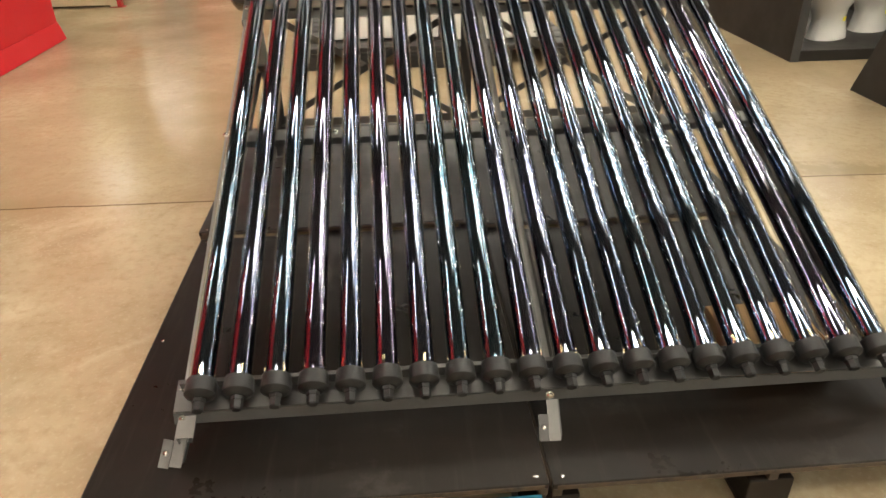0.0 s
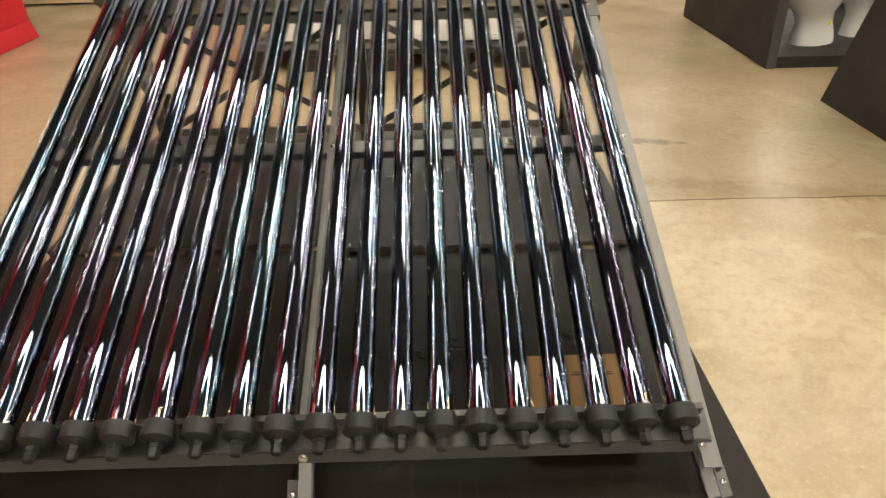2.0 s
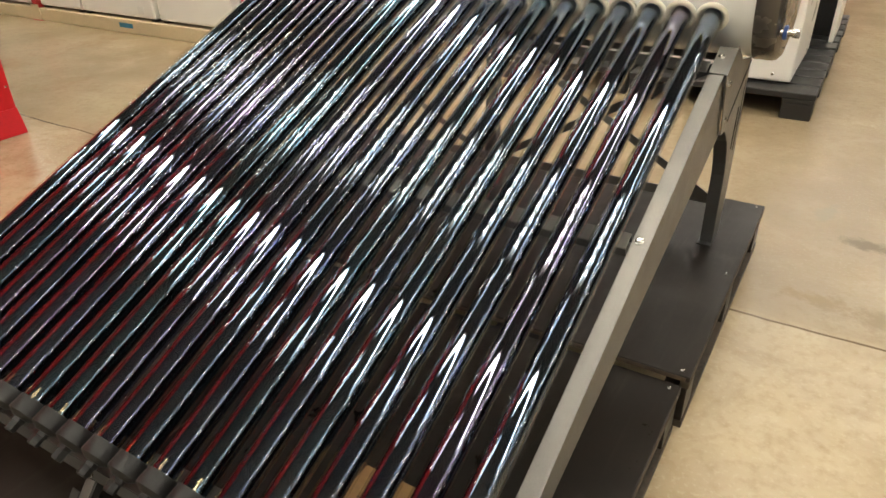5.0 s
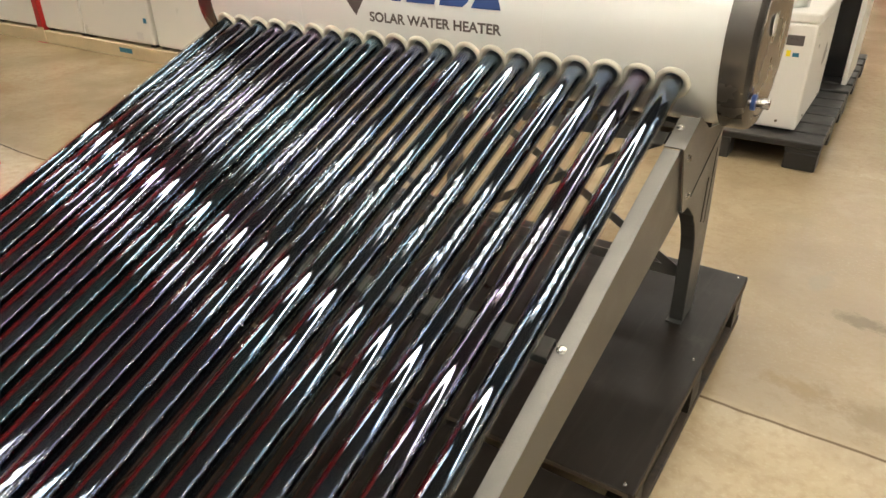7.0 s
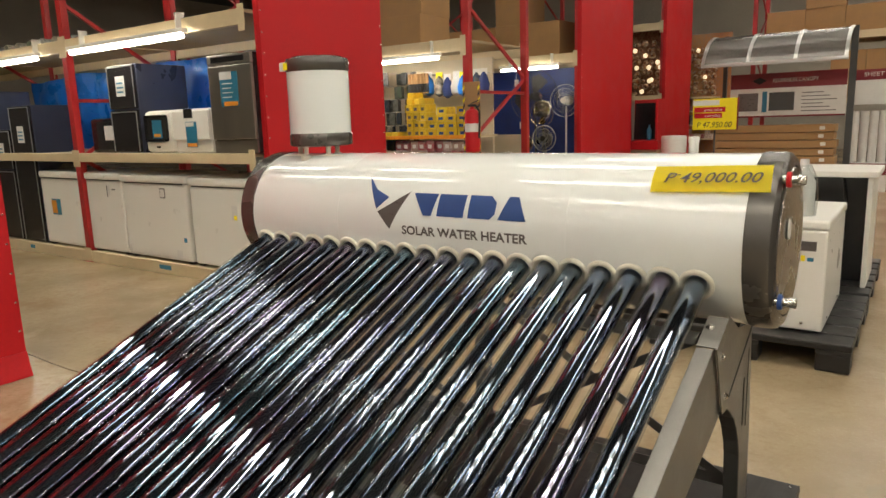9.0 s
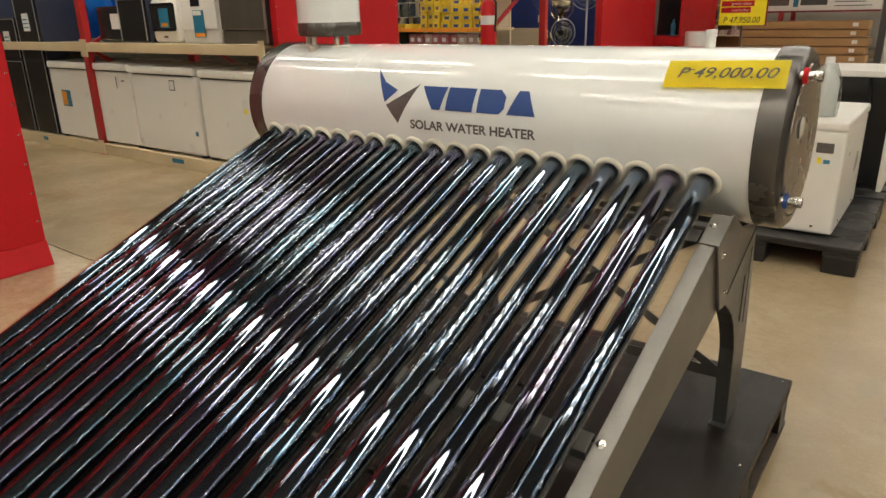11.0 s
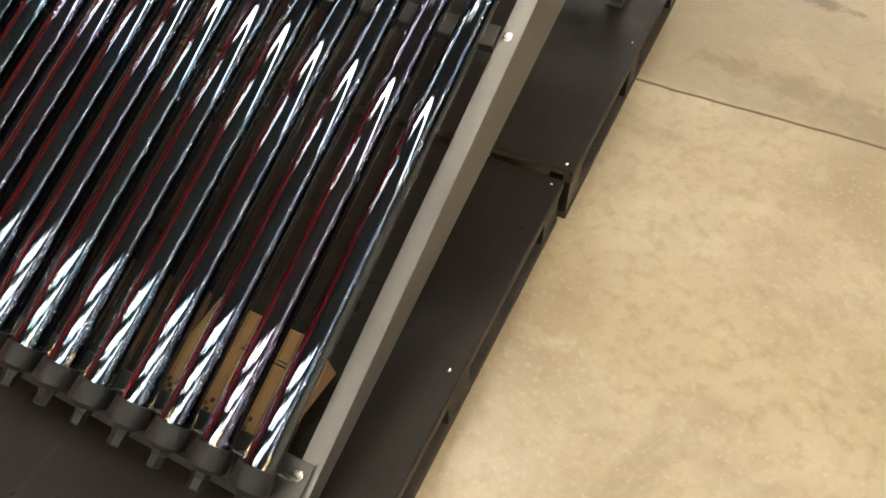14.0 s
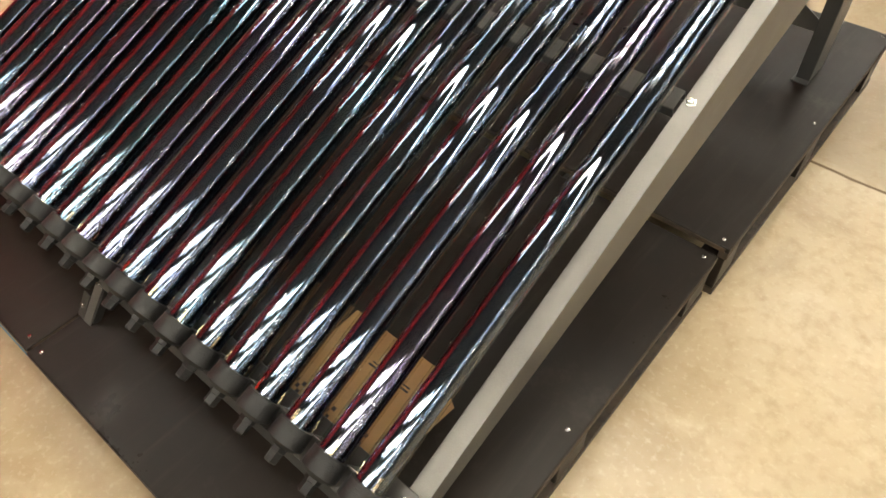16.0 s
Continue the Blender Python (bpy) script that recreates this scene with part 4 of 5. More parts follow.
part("display", box(-0.21, 0.19, -0.3145, -0.3122, 0.715, 0.755), BLACK_GLOSS, dw)
lab = part("label", box(-0.115, 0.10, -0.3145, -0.3122, 0.37, 0.64), LABEL_BLUE, dw, "teal product label")
part("print", box(-0.115, 0.03, -0.3165, -0.3147, 0.58, 0.64, bevel=0.0), PAPER, lab)
part("print", box(-0.08, 0.09, -0.3165, -0.3147, 0.375, 0.41), LABEL_ORANGE, lab)
for k in range(4):
    part("print", box(-0.09, 0.02 + 0.015 * (k % 2), -0.3165, -0.3147, 0.44 + 0.035 * k, 0.447 + 0.035 * k), PAPER, lab)

wm = thing("countertop_dishwasher", (-3.975, 3.78, SZ), "white countertop dishwasher with teal label", "dishwasher")
part("body", box(-0.255, 0.255, -0.24, 0.26, 0.0, 0.375, bevel=0.015), APPLIANCE, wm)
part("door", box(-0.25, 0.25, -0.262, -0.2405, 0.11, 0.36, bevel=0.01), APPLIANCE, wm)
part("handle", box(-0.075, 0.045, -0.268, -0.2625, 0.295, 0.372, bevel=0.004), BLACK_GLOSS, wm, "dark recessed handle")
lab = part("label", box(-0.06, 0.085, -0.266, -0.2625, 0.05, 0.265), LABEL_BLUE, wm, "teal product label")
part("print", box(-0.05, 0.08, -0.2675, -0.2662, 0.055, 0.085), LABEL_ORANGE, lab)
part("print", box(-0.055, 0.055, -0.2675, -0.2662, 0.225, 0.26), PAPER, lab)

md = thing("mini_dishwasher", (-4.49, 3.78, SZ), "small rounded white dishwasher with dark window", "dishwasher")
part("body", box(-0.205, 0.205, -0.24, 0.24, 0.0, 0.375, bevel=0.045), APPLIANCE, md, smooth=True)
part("window", box(-0.165, 0.165, -0.2465, -0.2405, 0.10, 0.335, bevel=0.02), BLACK_GLOSS, md, "dark glass door window")
lab = part("label", box(-0.06, 0.08, -0.250, -0.2470, 0.13, 0.29), LABEL_BLUE, md, "teal product label")
part("print", box(-0.04, 0.06, -0.2515, -0.2502, 0.14, 0.17), LABEL_ORANGE, lab)
part("button", box(-0.03, 0.03, -0.2445, -0.2405, 0.045, 0.06, bevel=0.003), BLACK_GLOSS, md)


def black_fridge(x0, x1, y0, z, h, split, label, lights=True):
    t = thing("showcase_cooler", ((x0 + x1) / 2, y0, z), label, "cooler", "black glass-door coolers")
    w = (x1 - x0) / 2 - 0.008
    part("body", box(-w, w, 0.03, 0.55, 0.0, h, bevel=0.008), COOLER_SIDE, t, "dark steel cabinet")
    for a, b in ((0.01, split - 0.008), (split + 0.008, h - 0.005)):
        d = part("door", box(-w, w, 0.0, 0.028, a, b, bevel=0.006), BLACK_GLOSS, t, "black glossy glass door")
        for sx in (-w + 0.004, w - 0.016):
            part("door_trim", box(sx, sx + 0.012, -0.004, 0.0, a + 0.01, b - 0.01), ALU, d)
        part("door_trim", box(-w + 0.02, w - 0.02, -0.004, 0.0, b - 0.02, b - 0.012), ALU, d)
    part("label", box(-0.07, 0.07, -0.008, -0.0045, split + 0.12, split + 0.30), PAPER, t, "white printed notice")
    for k in range(3):
        part("label", box(-0.05, 0.05, -0.0105, -0.0085, split + 0.15 + 0.04 * k, split + 0.165 + 0.04 * k), LABEL_BLUE, t)
    return t


black_fridge(-5.19, -4.74, 3.52, SZ, 0.805, 0.40, "black two-door glass cooler standing on the rack shelf")
black_fridge(-7.22, -6.74, 3.50, FZ, 1.50, 0.98, "tall black two-door cooler beside the display freezer")
black_fridge(-7.75, -7.26, 3.50, FZ, 1.25, 0.80, "black two-door cooler on the lower shelf")
black_fridge(-8.35, -7.85, 3.50, FZ, 1.70, 1.05, "tall dark cooler at the rack's far upright")
ov = thing("dark_oven", (-5.45, 3.72, SZ), "dark small oven with white label lying on the rack shelf", "oven")
part("body", box(-0.24, 0.24, -0.14, 0.22, 0.0, 0.33, bevel=0.03), BLACK_GLOSS, ov)
part("label", box(0.02, 0.17, -0.1435, -0.1405, 0.12, 0.26), PAPER, ov, "white printed notice")


def hung_sheet(x0, x1, y, z0, z1, mat, name, label, amp=0.08):
    bm = bmesh.new()
    nx, nz = 60, 18
    g = []
    for i in range(nx + 1):
        col = []
        for k in range(nz + 1):
            u, w = i / nx, k / nz
            x, z = x0 + (x1 - x0) * u, z0 + (z1 - z0) * w
            f = noise.noise(Vector((x * 1.6, z * 1.1, 3))) + 0.5 * noise.noise(Vector((x * 4.5, z * 2.2, 8))) + 0.25 * noise.noise(Vector((x * 9 + z * 5, z * 6, 5)))
            sag = 0.07 * noise.noise(Vector((x * 0.9, 0, 1))) * w
            col.append(bm.verts.new((x, y + amp * f, z + sag)))
        g.append(col)
    for i in range(nx):
        for k in range(nz):
            bm.faces.new((g[i][k], g[i + 1][k], g[i + 1][k + 1], g[i][k + 1]))
    bmesh.ops.solidify(bm, geom=bm.faces[:], thickness=0.003)
    return solid(name, bm, mat, label, "tarpaulin", smooth=True)


hung_sheet(-5.72, -3.16, 4.38, 1.11, 2.02, TARP, "tarpaulin", "creased shiny blue tarpaulin behind the appliances")
hung_sheet(-8.45, -5.88, 4.38, 1.11, 1.98, TARP, "tarpaulin", "creased shiny blue tarpaulin hanging behind the coolers")
for k in range(9):
    x = -8.3 + 0.27 * k
    solid("roll", rod((x, 3.7, 2.255), (x, 4.6, 2.255), 0.055, 14), GOODS, "dark wrapped roll lying on the upper rack shelf", "roll", "rolls on the upper shelf", smooth=True)

# second rack: yellow boxes and hanging goods
rack_row([-3.06, -5.76, -8.46], 6.45, 7.85, [(0.12, 0.1), (2.20, 0.14)], "red rack with yellow boxed goods and hanging packs", 4.2)
for z in (1.13, 0.62):
    sh = thing("goods_shelf", (-4.4, 6.75, z), "orange-edged goods shelf inside the rack", "shelf", "goods shelves")
    part("board", box(-1.3, 1.29, -0.22, 0.45, -0.025, 0.0), DECK, sh)
    part("front_edge", box(-1.3, 1.29, -0.235, -0.2205, -0.03, 0.012, bevel=0.002), LABEL_ORANGE, sh, "orange price edge")
solid("back_panel", box(-5.70, -3.22, 7.28, 7.31, 0.12, 2.05), PEGBOARD, "cream perforated back panel behind the goods", "panel", kind="structure")
shelf_light(-4.75, -3.35, 6.38, 2.0)
shelf_light(-5.70, -4.85, 6.38, 2.0)
rng = random.Random(5)


def cartons(name, x0, x1, y, z, rows, size, mat, label, group, gap=0.004, depth=0.2, ragged=True, print_mat=None):
    w, h = size
    mark = put("print", box(-w * 0.25, w * 0.18, -0.003, -0.001, h * 0.22, h * 0.62), print_mat) if print_mat else None
    me = put(name, box(-w / 2 + gap, w / 2 - gap, 0, depth, 0, h - 0.002, bevel=0.003), mat)
    n = int((x1 - x0) / w)
    for i in range(n):
        tall = rows - (rng.randint(0, 1) if ragged else 0)
        for k in range(tall):
            ob = new(name, me)
            ob.matrix_basis = pose(x0 + (i + 0.5) * w, y + rng.uniform(-0.01, 0.03), z + k * h, 0, 0, rng.uniform(-3, 3))
            tagged(ob, label, "carton", group)
            if mark:
                part("print", mark, None, ob)


cartons("yellow_carton", -4.02, -3.70, 6.56, 1.13, 4, (0.10, 0.095), BOXES_YELLOW, "small bright yellow printed carton on the goods shelf", "yellow cartons", ragged=False, print_mat=GREY_INK)
cartons("yellow_carton", -3.71, -3.12, 6.56, 1.13, 4, (0.145, 0.085), BOXES_YELLOW, "bright yellow printed carton with blue print", "yellow cartons", print_mat=BLUE_INK)
cartons("yellow_carton", -4.75, -4.1, 6.56, 1.13, 1, (0.10, 0.06), BOXES_YELLOW, "low bright yellow printed carton", "yellow cartons")
cartons("yellow_carton", -4.01, -3.72, 6.58, 1.51, 2, (0.095, 0.07), BOXES_YELLOW, "small bright yellow printed carton on the goods shelf", "yellow cartons")
cartons("red_carton", -4.20, -3.12, 6.56, 0.62, 4, (0.12, 0.115), BOXES_RED, "small red and white printed carton", "red cartons", ragged=False, print_mat=PAPER)
for i in range(11):
    for k in range(6):
        x, z = -5.05 + 0.085 * i + rng.uniform(-0.02, 0.02), 1.02 + 0.165 * k
        w, h = rng.uniform(0.035, 0.05), rng.uniform(0.07, 0.085)
        if x < -4.12:
            pk = solid("hanging_pack", box(-w, w, -0.012, 0.014, -h, h, bevel=0.006), DARK_GOODS, "small dark hanging pack on the back panel", "pack", "hanging packs", at=pose(x, 7.0 + rng.uniform(-0.2, 0.1), z))
            part("hook", rod((0, 0, h), (0, 0.28, h + 0.01), 0.003, 6), ALU, pk)
for i in range(7):
    x, z = -3.88 + 0.125 * i, 1.73 + rng.uniform(-0.03, 0.03)
    pk = solid("hanging_pack", lathe([(0.01, -0.14), (0.06, -0.11), (0.07, -0.03), (0.045, 0.06), (0.012, 0.11)], 14), (TARP, GOODS, NAVY, PAPER)[i % 4], "blue and clear hanging bag of fittings", "pack", "hanging bags", smooth=True, at=pose(x, 6.95 + rng.uniform(-0.1, 0.1), z))
    part("hook", rod((0, 0, 0.10), (0, 0.40, 0.12), 0.003, 6), ALU, pk)
    part("card", box(-0.05, 0.05, 0.0, 0.004, 0.08, 0.15), (PAPER, YELLOW, PAPER)[i % 3], pk)
for i in range(7):
    sr = solid("shelf_roll", rod((-4.12 + 0.045 * i, 6.8, 1.64), (-4.12 + 0.045 * i, 6.8, 1.88), 0.02, 10), CARDBOARD, "thin dark brown roll hanging in the rack", "roll", "hanging rolls", smooth=True)
    part("sleeve", rod((-4.12 + 0.045 * i, 6.8, 1.66), (-4.12 + 0.045 * i, 6.8, 1.76), 0.0215, 10), PLASTIC_BLACK, sr, "black sleeve", smooth=True)
    part("hook", rod((-4.12 + 0.045 * i, 6.8, 1.87), (-4.12 + 0.045 * i, 7.29, 1.88), 0.003, 6), ALU, sr)
cartons("brown_carton", -5.6, -3.12, 6.56, 2.20, 2, (0.62, 0.34), CARDBOARD, "large brown cardboard carton on the upper shelf", "brown cartons", depth=0.6)

# fire extinguisher on a striped post
post = thing("extinguisher_post", (-2.985, 6.47, 0), "wooden board with yellow and black warning stripes", "post")
part("board", box(-0.10, 0.12, -0.06, -0.045, 0.75, 1.72, bevel=0.003), CARDBOARD, post)
for k in range(14):
    z = 0.78 + k * 0.065
    for sx in (-0.10, 0.095):
        part("stripe", prism([(sx, z), (sx + 0.025, z + 0.025), (sx + 0.025, z + 0.060), (sx, z + 0.035)], "y", -0.0625, -0.0605), YELLOW if k % 2 else PLASTIC_BLACK, post)
ext = thing("fire_extinguisher", (-2.92, 6.335, 0.96), "red fire extinguisher with white label on the rack post", "extinguisher")
part("cylinder", lathe([(0.07, 0.0), (0.082, 0.012), (0.082, 0.40), (0.06, 0.45), (0.025, 0.47), (0.02, 0.49)], 28), RED, ext, smooth=True)
part("valve", box(-0.05, 0.05, -0.012, 0.012, 0.49, 0.515, bevel=0.004), PLASTIC_BLACK, ext)
part("lever", bar((-0.02, 0, 0.52), (0.10, 0, 0.56), 0.02, 0.006, (0, 0, 1)), PLASTIC_BLACK, ext)
part("hose", pipe([(0.05, 0, 0.50), (0.10, -0.01, 0.44), (0.105, -0.02, 0.30), (0.095, -0.02, 0.15)], 0.012), RUBBER, ext, smooth=True)
part("label", lathe([(0.0835, 0.22), (0.0835, 0.31)], 28), PAPER, ext, smooth=True)

# third rack: fans before blue cloth
rack_row([-3.06, -5.8, -8.5], 9.42, 10.9, [(2.22, 0.14)], "red rack with upright fans before blue cloth", 4.2)
solid("back_cloth", box(-5.7, -3.1, 9.95, 9.98, 0.02, 2.05), NAVY, "dark blue cloth behind the fans", "cloth")
shelf_light(-4.3, -3.3, 9.33, 2.03)
cartons("brown_carton", -5.6, -3.12, 9.56, 2.22, 2, (0.55, 0.5), CARDBOARD, "large brown cardboard carton on the upper shelf", "brown cartons", depth=0.6)


def pedestal_fan(x, y, h, r, label, wire, blade_mat, hub_mat, thick=0.0011):
    t = thing("pedestal_fan", (x, y, 0), label, "fan", "pedestal fans")
    part("base", lathe([(0.22, 0.0), (0.22, 0.02), (0.05, 0.05), (0.02, 0.06)], 28), PLASTIC_BLACK, t, smooth=True)
    part("pole", rod((0, 0, 0.05), (0, 0, h - 0.08), 0.014), hub_mat, t, smooth=True)
    part("motor", lathe([(0.05, -0.02), (0.07, 0.0), (0.07, 0.10), (0.04, 0.16)], 20, "y"), hub_mat, t, smooth=True, m=pose(0, 0, h))
    for k in range(3):
        a = 2.094 * k + 1 + x * 7
        fan_blade = [(0.035 * math.cos(a + 0.5), 0.035 * math.sin(a + 0.5))] + [(r * 0.86 * q * math.cos(a + w), r * 0.86 * q * math.sin(a + w)) for q, w in ((0.5, 0.55), (0.85, 0.5), (1.0, 0.1), (0.95, -0.45), (0.55, -0.5))]
        part("blade", prism([(u, h + v) for u, v in fan_blade], "y", -0.055, -0.051), blade_mat, t)
    g = part("guard", lathe([(r + 0.005 * math.cos(a), -0.05 + 0.005 * math.sin(a)) for a in (0, 1.57, 3.14, 4.71)], 40, "y", closed=True), wire, t, smooth=True, m=pose(0, 0, h))
    for q in (0.45, 0.75):
        part("guard_ring", lathe([(r * q + 0.002 * math.cos(a), -0.11 + 0.06 * q + 0.002 * math.sin(a)) for a in (0, 1.57, 3.14, 4.71)], 32, "y", closed=True), wire, g, smooth=True)
    for k in range(36):
        a = 2 * math.pi * k / 36
        part("guard_wire", rod((0.04 * math.cos(a), -0.11, 0.04 * math.sin(a)), (r * math.cos(a), -0.05, r * math.sin(a)), thick, 4), wire, g)
    part("hub", lathe([(0.042, -0.115), (0.042, -0.108), (0.0, -0.105)], 16, "y"), hub_mat, g)


pedestal_fan(-3.86, 9.66, 1.63, 0.40, "large black industrial pedestal fan before blue cloth", PLASTIC_BLACK, PLASTIC_BLACK, PLASTIC_BLACK, 0.003)
pedestal_fan(-3.37, 9.72, 1.55, 0.24, "tall pedestal fan with clear blades and pale hub", ALU, CLEAR, PAPER)
pedestal_fan(-3.65, 9.50, 1.36, 0.19, "small pedestal fan with amber blades", BRASS, AMBER, PLASTIC_BLACK)
pedestal_fan(-3.54, 9.36, 1.00, 0.19, "low pedestal fan with smoky clear blades", ALU, SMOKE, PLASTIC_BLACK)
pedestal_fan(-3.80, 9.22, 0.93, 0.14, "small low fan with amber blades", BRASS, AMBER, BRASS)
for x, z in ((-3.98, 1.83), (-3.81, 1.86), (-3.90, 1.20)):
    tg = solid("hang_tag", box(-0.035, 0.035, -0.002, 0.002, -0.05, 0.05, bevel=0.001), PAPER, "small white card tag hanging before the fans", "tag", "hanging tags", at=pose(x, 9.28, z))
    part("string", rod((0, 0, 0.05), (0, 0, 0.16), 0.002, 5), PAPER, tg)
solid("flat_board", box(-3.98, -3.32, 8.35, 8.38, 0.0, 1.09, bevel=0.003), PEGBOARD, "plain cream board leaning in the aisle", "board")

# fourth rack: lamps and small warm goods
rack_row([-3.06, -5.8, -8.5], 13.32, 14.8, [(1.66, 0.1), (3.0, 0.14)], "red rack hung with lamps and ornaments", 4.4)
shade_me = [put("lamp_shade", lathe([(0.2 * r, -r), (0.8 * r, -0.6 * r), (r, 0), (0.8 * r, 0.6 * r), (0.2 * r, r)], 10), mat, True) for r, mat in ((0.035, WARM_GOODS), (0.05, WARM_GOODS), (0.06, WARM_GOODS), (0.045, BULB_GLOW), (0.045, CLEAR))]
for x0, y0, nx, nz in ((-3.82, 13.40, 10, 9), (-3.24, 15.93, 7, 9)):
    for i in range(nx):
        for k in range(nz):
            pick = rng.choice((0, 0, 1, 1, 2, 2, 3, 4))
            ob = new("lamp_shade", shade_me[pick])
            ob.matrix_basis = pose(x0 + 0.082 * i + rng.uniform(-0.03, 0.03), y0 + rng.uniform(0, 0.3 if y0 < 15 else 0.02), 1.73 + 0.115 * k + rng.uniform(-0.02, 0.02), rng.uniform(-20, 20))
            tagged(ob, "small lit hanging lamp bulb" if pick == 3 else "small hanging lamp in warm colours", "lamp", "hanging lamps")
solid("lamp_back_panel", box(-4.6, -3.11, 13.85, 13.88, 1.66, 2.98), WARM_GOODS, "warm brown panel behind the lamps", "panel", kind="structure")
solid("lamp_back_panel", box(-3.4, -2.4, 15.95, 15.98, 0.0, 2.98), WARM_GOODS, "warm brown panel behind the goods", "panel", kind="structure")
for z in (0.75, 1.05, 1.35, 1.64):
    ls = thing("goods_shelf", (-2.95, 15.5, z), "narrow cream goods shelf in the far rack", "shelf", "goods shelves")
    part("board", box(-0.35, 0.35, -0.05, 0.44, -0.03, 0.0), CREAM, ls)
    if z < 1.6:
        cartons("small_pack", -3.27, -2.63, 15.48, z, 2, (0.08, 0.10), BOXES_RED if z != 1.05 else GOODS, "small printed pack on the far shelf", "small packs")
cab = thing("red_display_case", (-2.92, 12.0, 0), "red display case with dark slanted recess", "display case")
part("base", box(-0.26, 0.30, -0.25, 0.3, 0.0, 0.70, bevel=0.01), DECK, cab, "pale wooden base")
part("lip", box(-0.28, 0.34, -0.32, 0.3, 0.702, 0.86, bevel=0.02), RED, cab)
part("side", bar((-0.34, -0.1, 0.72), (-0.38, -0.1, 1.52), 0.40, 0.16, (1, 0, 0)), RED, cab, "thick red side")
part("back", box(-0.26, 0.30, 0.20, 0.3, 0.861, 1.56), RED, cab)
part("recess", bar((0.02, 0.10, 0.87), (0.02, 0.16, 1.50), 0.50, 0.02, (0, 1, 0)), BLACK_GLOSS, cab, "dark glossy recess")
part("side", box(0.275, 0.31, -0.28, 0.199, 0.861, 1.56), RED, cab)
part("bottle", lathe([(0.04, 0.0), (0.04, 0.18), (0.015, 0.22), (0.015, 0.26)], 12), LABEL_BLUE, cab, "teal bottle", True, m=pose(0.08, 0.0, 0.861))
solid("white_drum", lathe([(0.16, 0.0), (0.18, 0.02), (0.2, 0.93), (0.19, 0.95)], 24), PAPER, "plain white drum in the aisle", "drum", smooth=True, at=pose(-2.2, 11.3, 0))

# canopy display
can = thing("canopy_display", (-0.78, 12.0, 0), "bronze canopy on a post above a maroon and white sign", "display")
arc = [(-0.95 * math.sin(radians(a)), 2.02 - 0.95 * (1 - math.cos(radians(a))) + 0.46) for a in range(0, 62, 6)]
bm = bmesh.new()
for (ya, za), (yb, zb) in zip(arc, arc[1:]):
    bar((-0.97, (ya + yb) / 2, (za + zb) / 2), (0.95, (ya + yb) / 2, (za + zb) / 2), math.hypot(yb - ya, zb - za) + 0.002, 0.008, (0, (za - zb), (yb - ya)), bm)
part("canopy_sheet", bm, POLY, can, "bronze polycarbonate sheet")
for x in (-0.98, -0.33, 0.31, 0.95):
    bm = bmesh.new()
    for (ya, za), (yb, zb) in zip(arc, arc[1:]):
        bar((x, ya, za + 0.008), (x, yb, zb + 0.008), 0.05, 0.02, (0, za - zb, yb - ya), bm)
    part("canopy_rib", bm, ALU, can)
part("gutter", box(-1.0, 0.98, arc[-1][0] - 0.03, arc[-1][0] + 0.02, arc[-1][1] - 0.03, arc[-1][1] + 0.02), ALU, can)
part("post", box(0.93, 1.02, -0.02, 0.05, 0.0, 2.5), FRAME_DARK, can)
part("post", box(-0.86, -0.80, 0.0, 0.05, 0.0, 2.5), FRAME_DARK, can)
sg = part("sign_board", box(-0.72, 0.92, -0.06, -0.02, 1.20, 1.88, bevel=0.004), PAPER, can, "white printed sign")
part("sign_band", box(-0.72, 0.92, -0.0645, -0.0605, 1.65, 1.88), MAROON, sg, "maroon band")
part("sign_band", box(-0.72, 0.92, -0.0645, -0.0605, 1.20, 1.225), MAROON, sg)
lt = lettering("ALUMINUM CANOPY", 0.06, 0.64)
part("lettering", lt, PAPER, sg, "white printed words", m=pose(0.22, -0.067, 1.735, 90))
part("sign_emblem", prism([(-0.40, 1.765), (-0.29, 1.82), (-0.18, 1.765), (-0.29, 1.71)], "y", -0.068, -0.0648), BLACK_GLOSS, sg, "dark diamond emblem")
for k, (x0, x1, z0, z1, mt) in enumerate(((-0.60, -0.30, 1.30, 1.58, GREY_INK), (-0.24, -0.17, 1.28, 1.60, LABEL_BLUE), (-0.14, 0.22, 1.30, 1.58, FRAME_DARK))):
    part("picture", box(x0, x1, -0.0645, -0.0605, z0, z1), mt, sg)
for k in range(6):
    part("print_line", box(0.32, 0.80 - 0.09 * (k % 3), -0.0640, -0.0605, 1.28 + 0.055 * k, 1.292 + 0.055 * k), GREY_INK, sg)
for k in range(8):
    x0, x1, y0 = -0.86 + rng.uniform(-0.02, 0.02), 0.85 + rng.uniform(-0.02, 0.02), -0.5 + rng.uniform(-0.02, 0.02)
    lg = solid("long_carton", box(x0, x1, y0, y0 + 0.4, 0.0, 0.105, bevel=0.004), CARDBOARD, "long flat brown carton in a stack", "carton", "stack of long cartons", at=pose(-0.78, 12.0, 0.15 + 0.118 * k))
    part("label", box(x1 - 0.20, x1 - 0.13, y0 - 0.0025, y0 - 0.0005, 0.03, 0.08), PAPER, lg)
st = thing("wood_pallet", (-0.78, 11.7, 0), "wooden pallet under long cartons", "pallet")
for y in (-0.2, 0.0, 0.18):
    part("runner", box(-0.85, 0.85, y - 0.04, y + 0.04, 0.0, 0.12), DECK, st)
part("top", box(-0.88, 0.88, -0.26, 0.24, 0.121, 0.149), DECK, st)
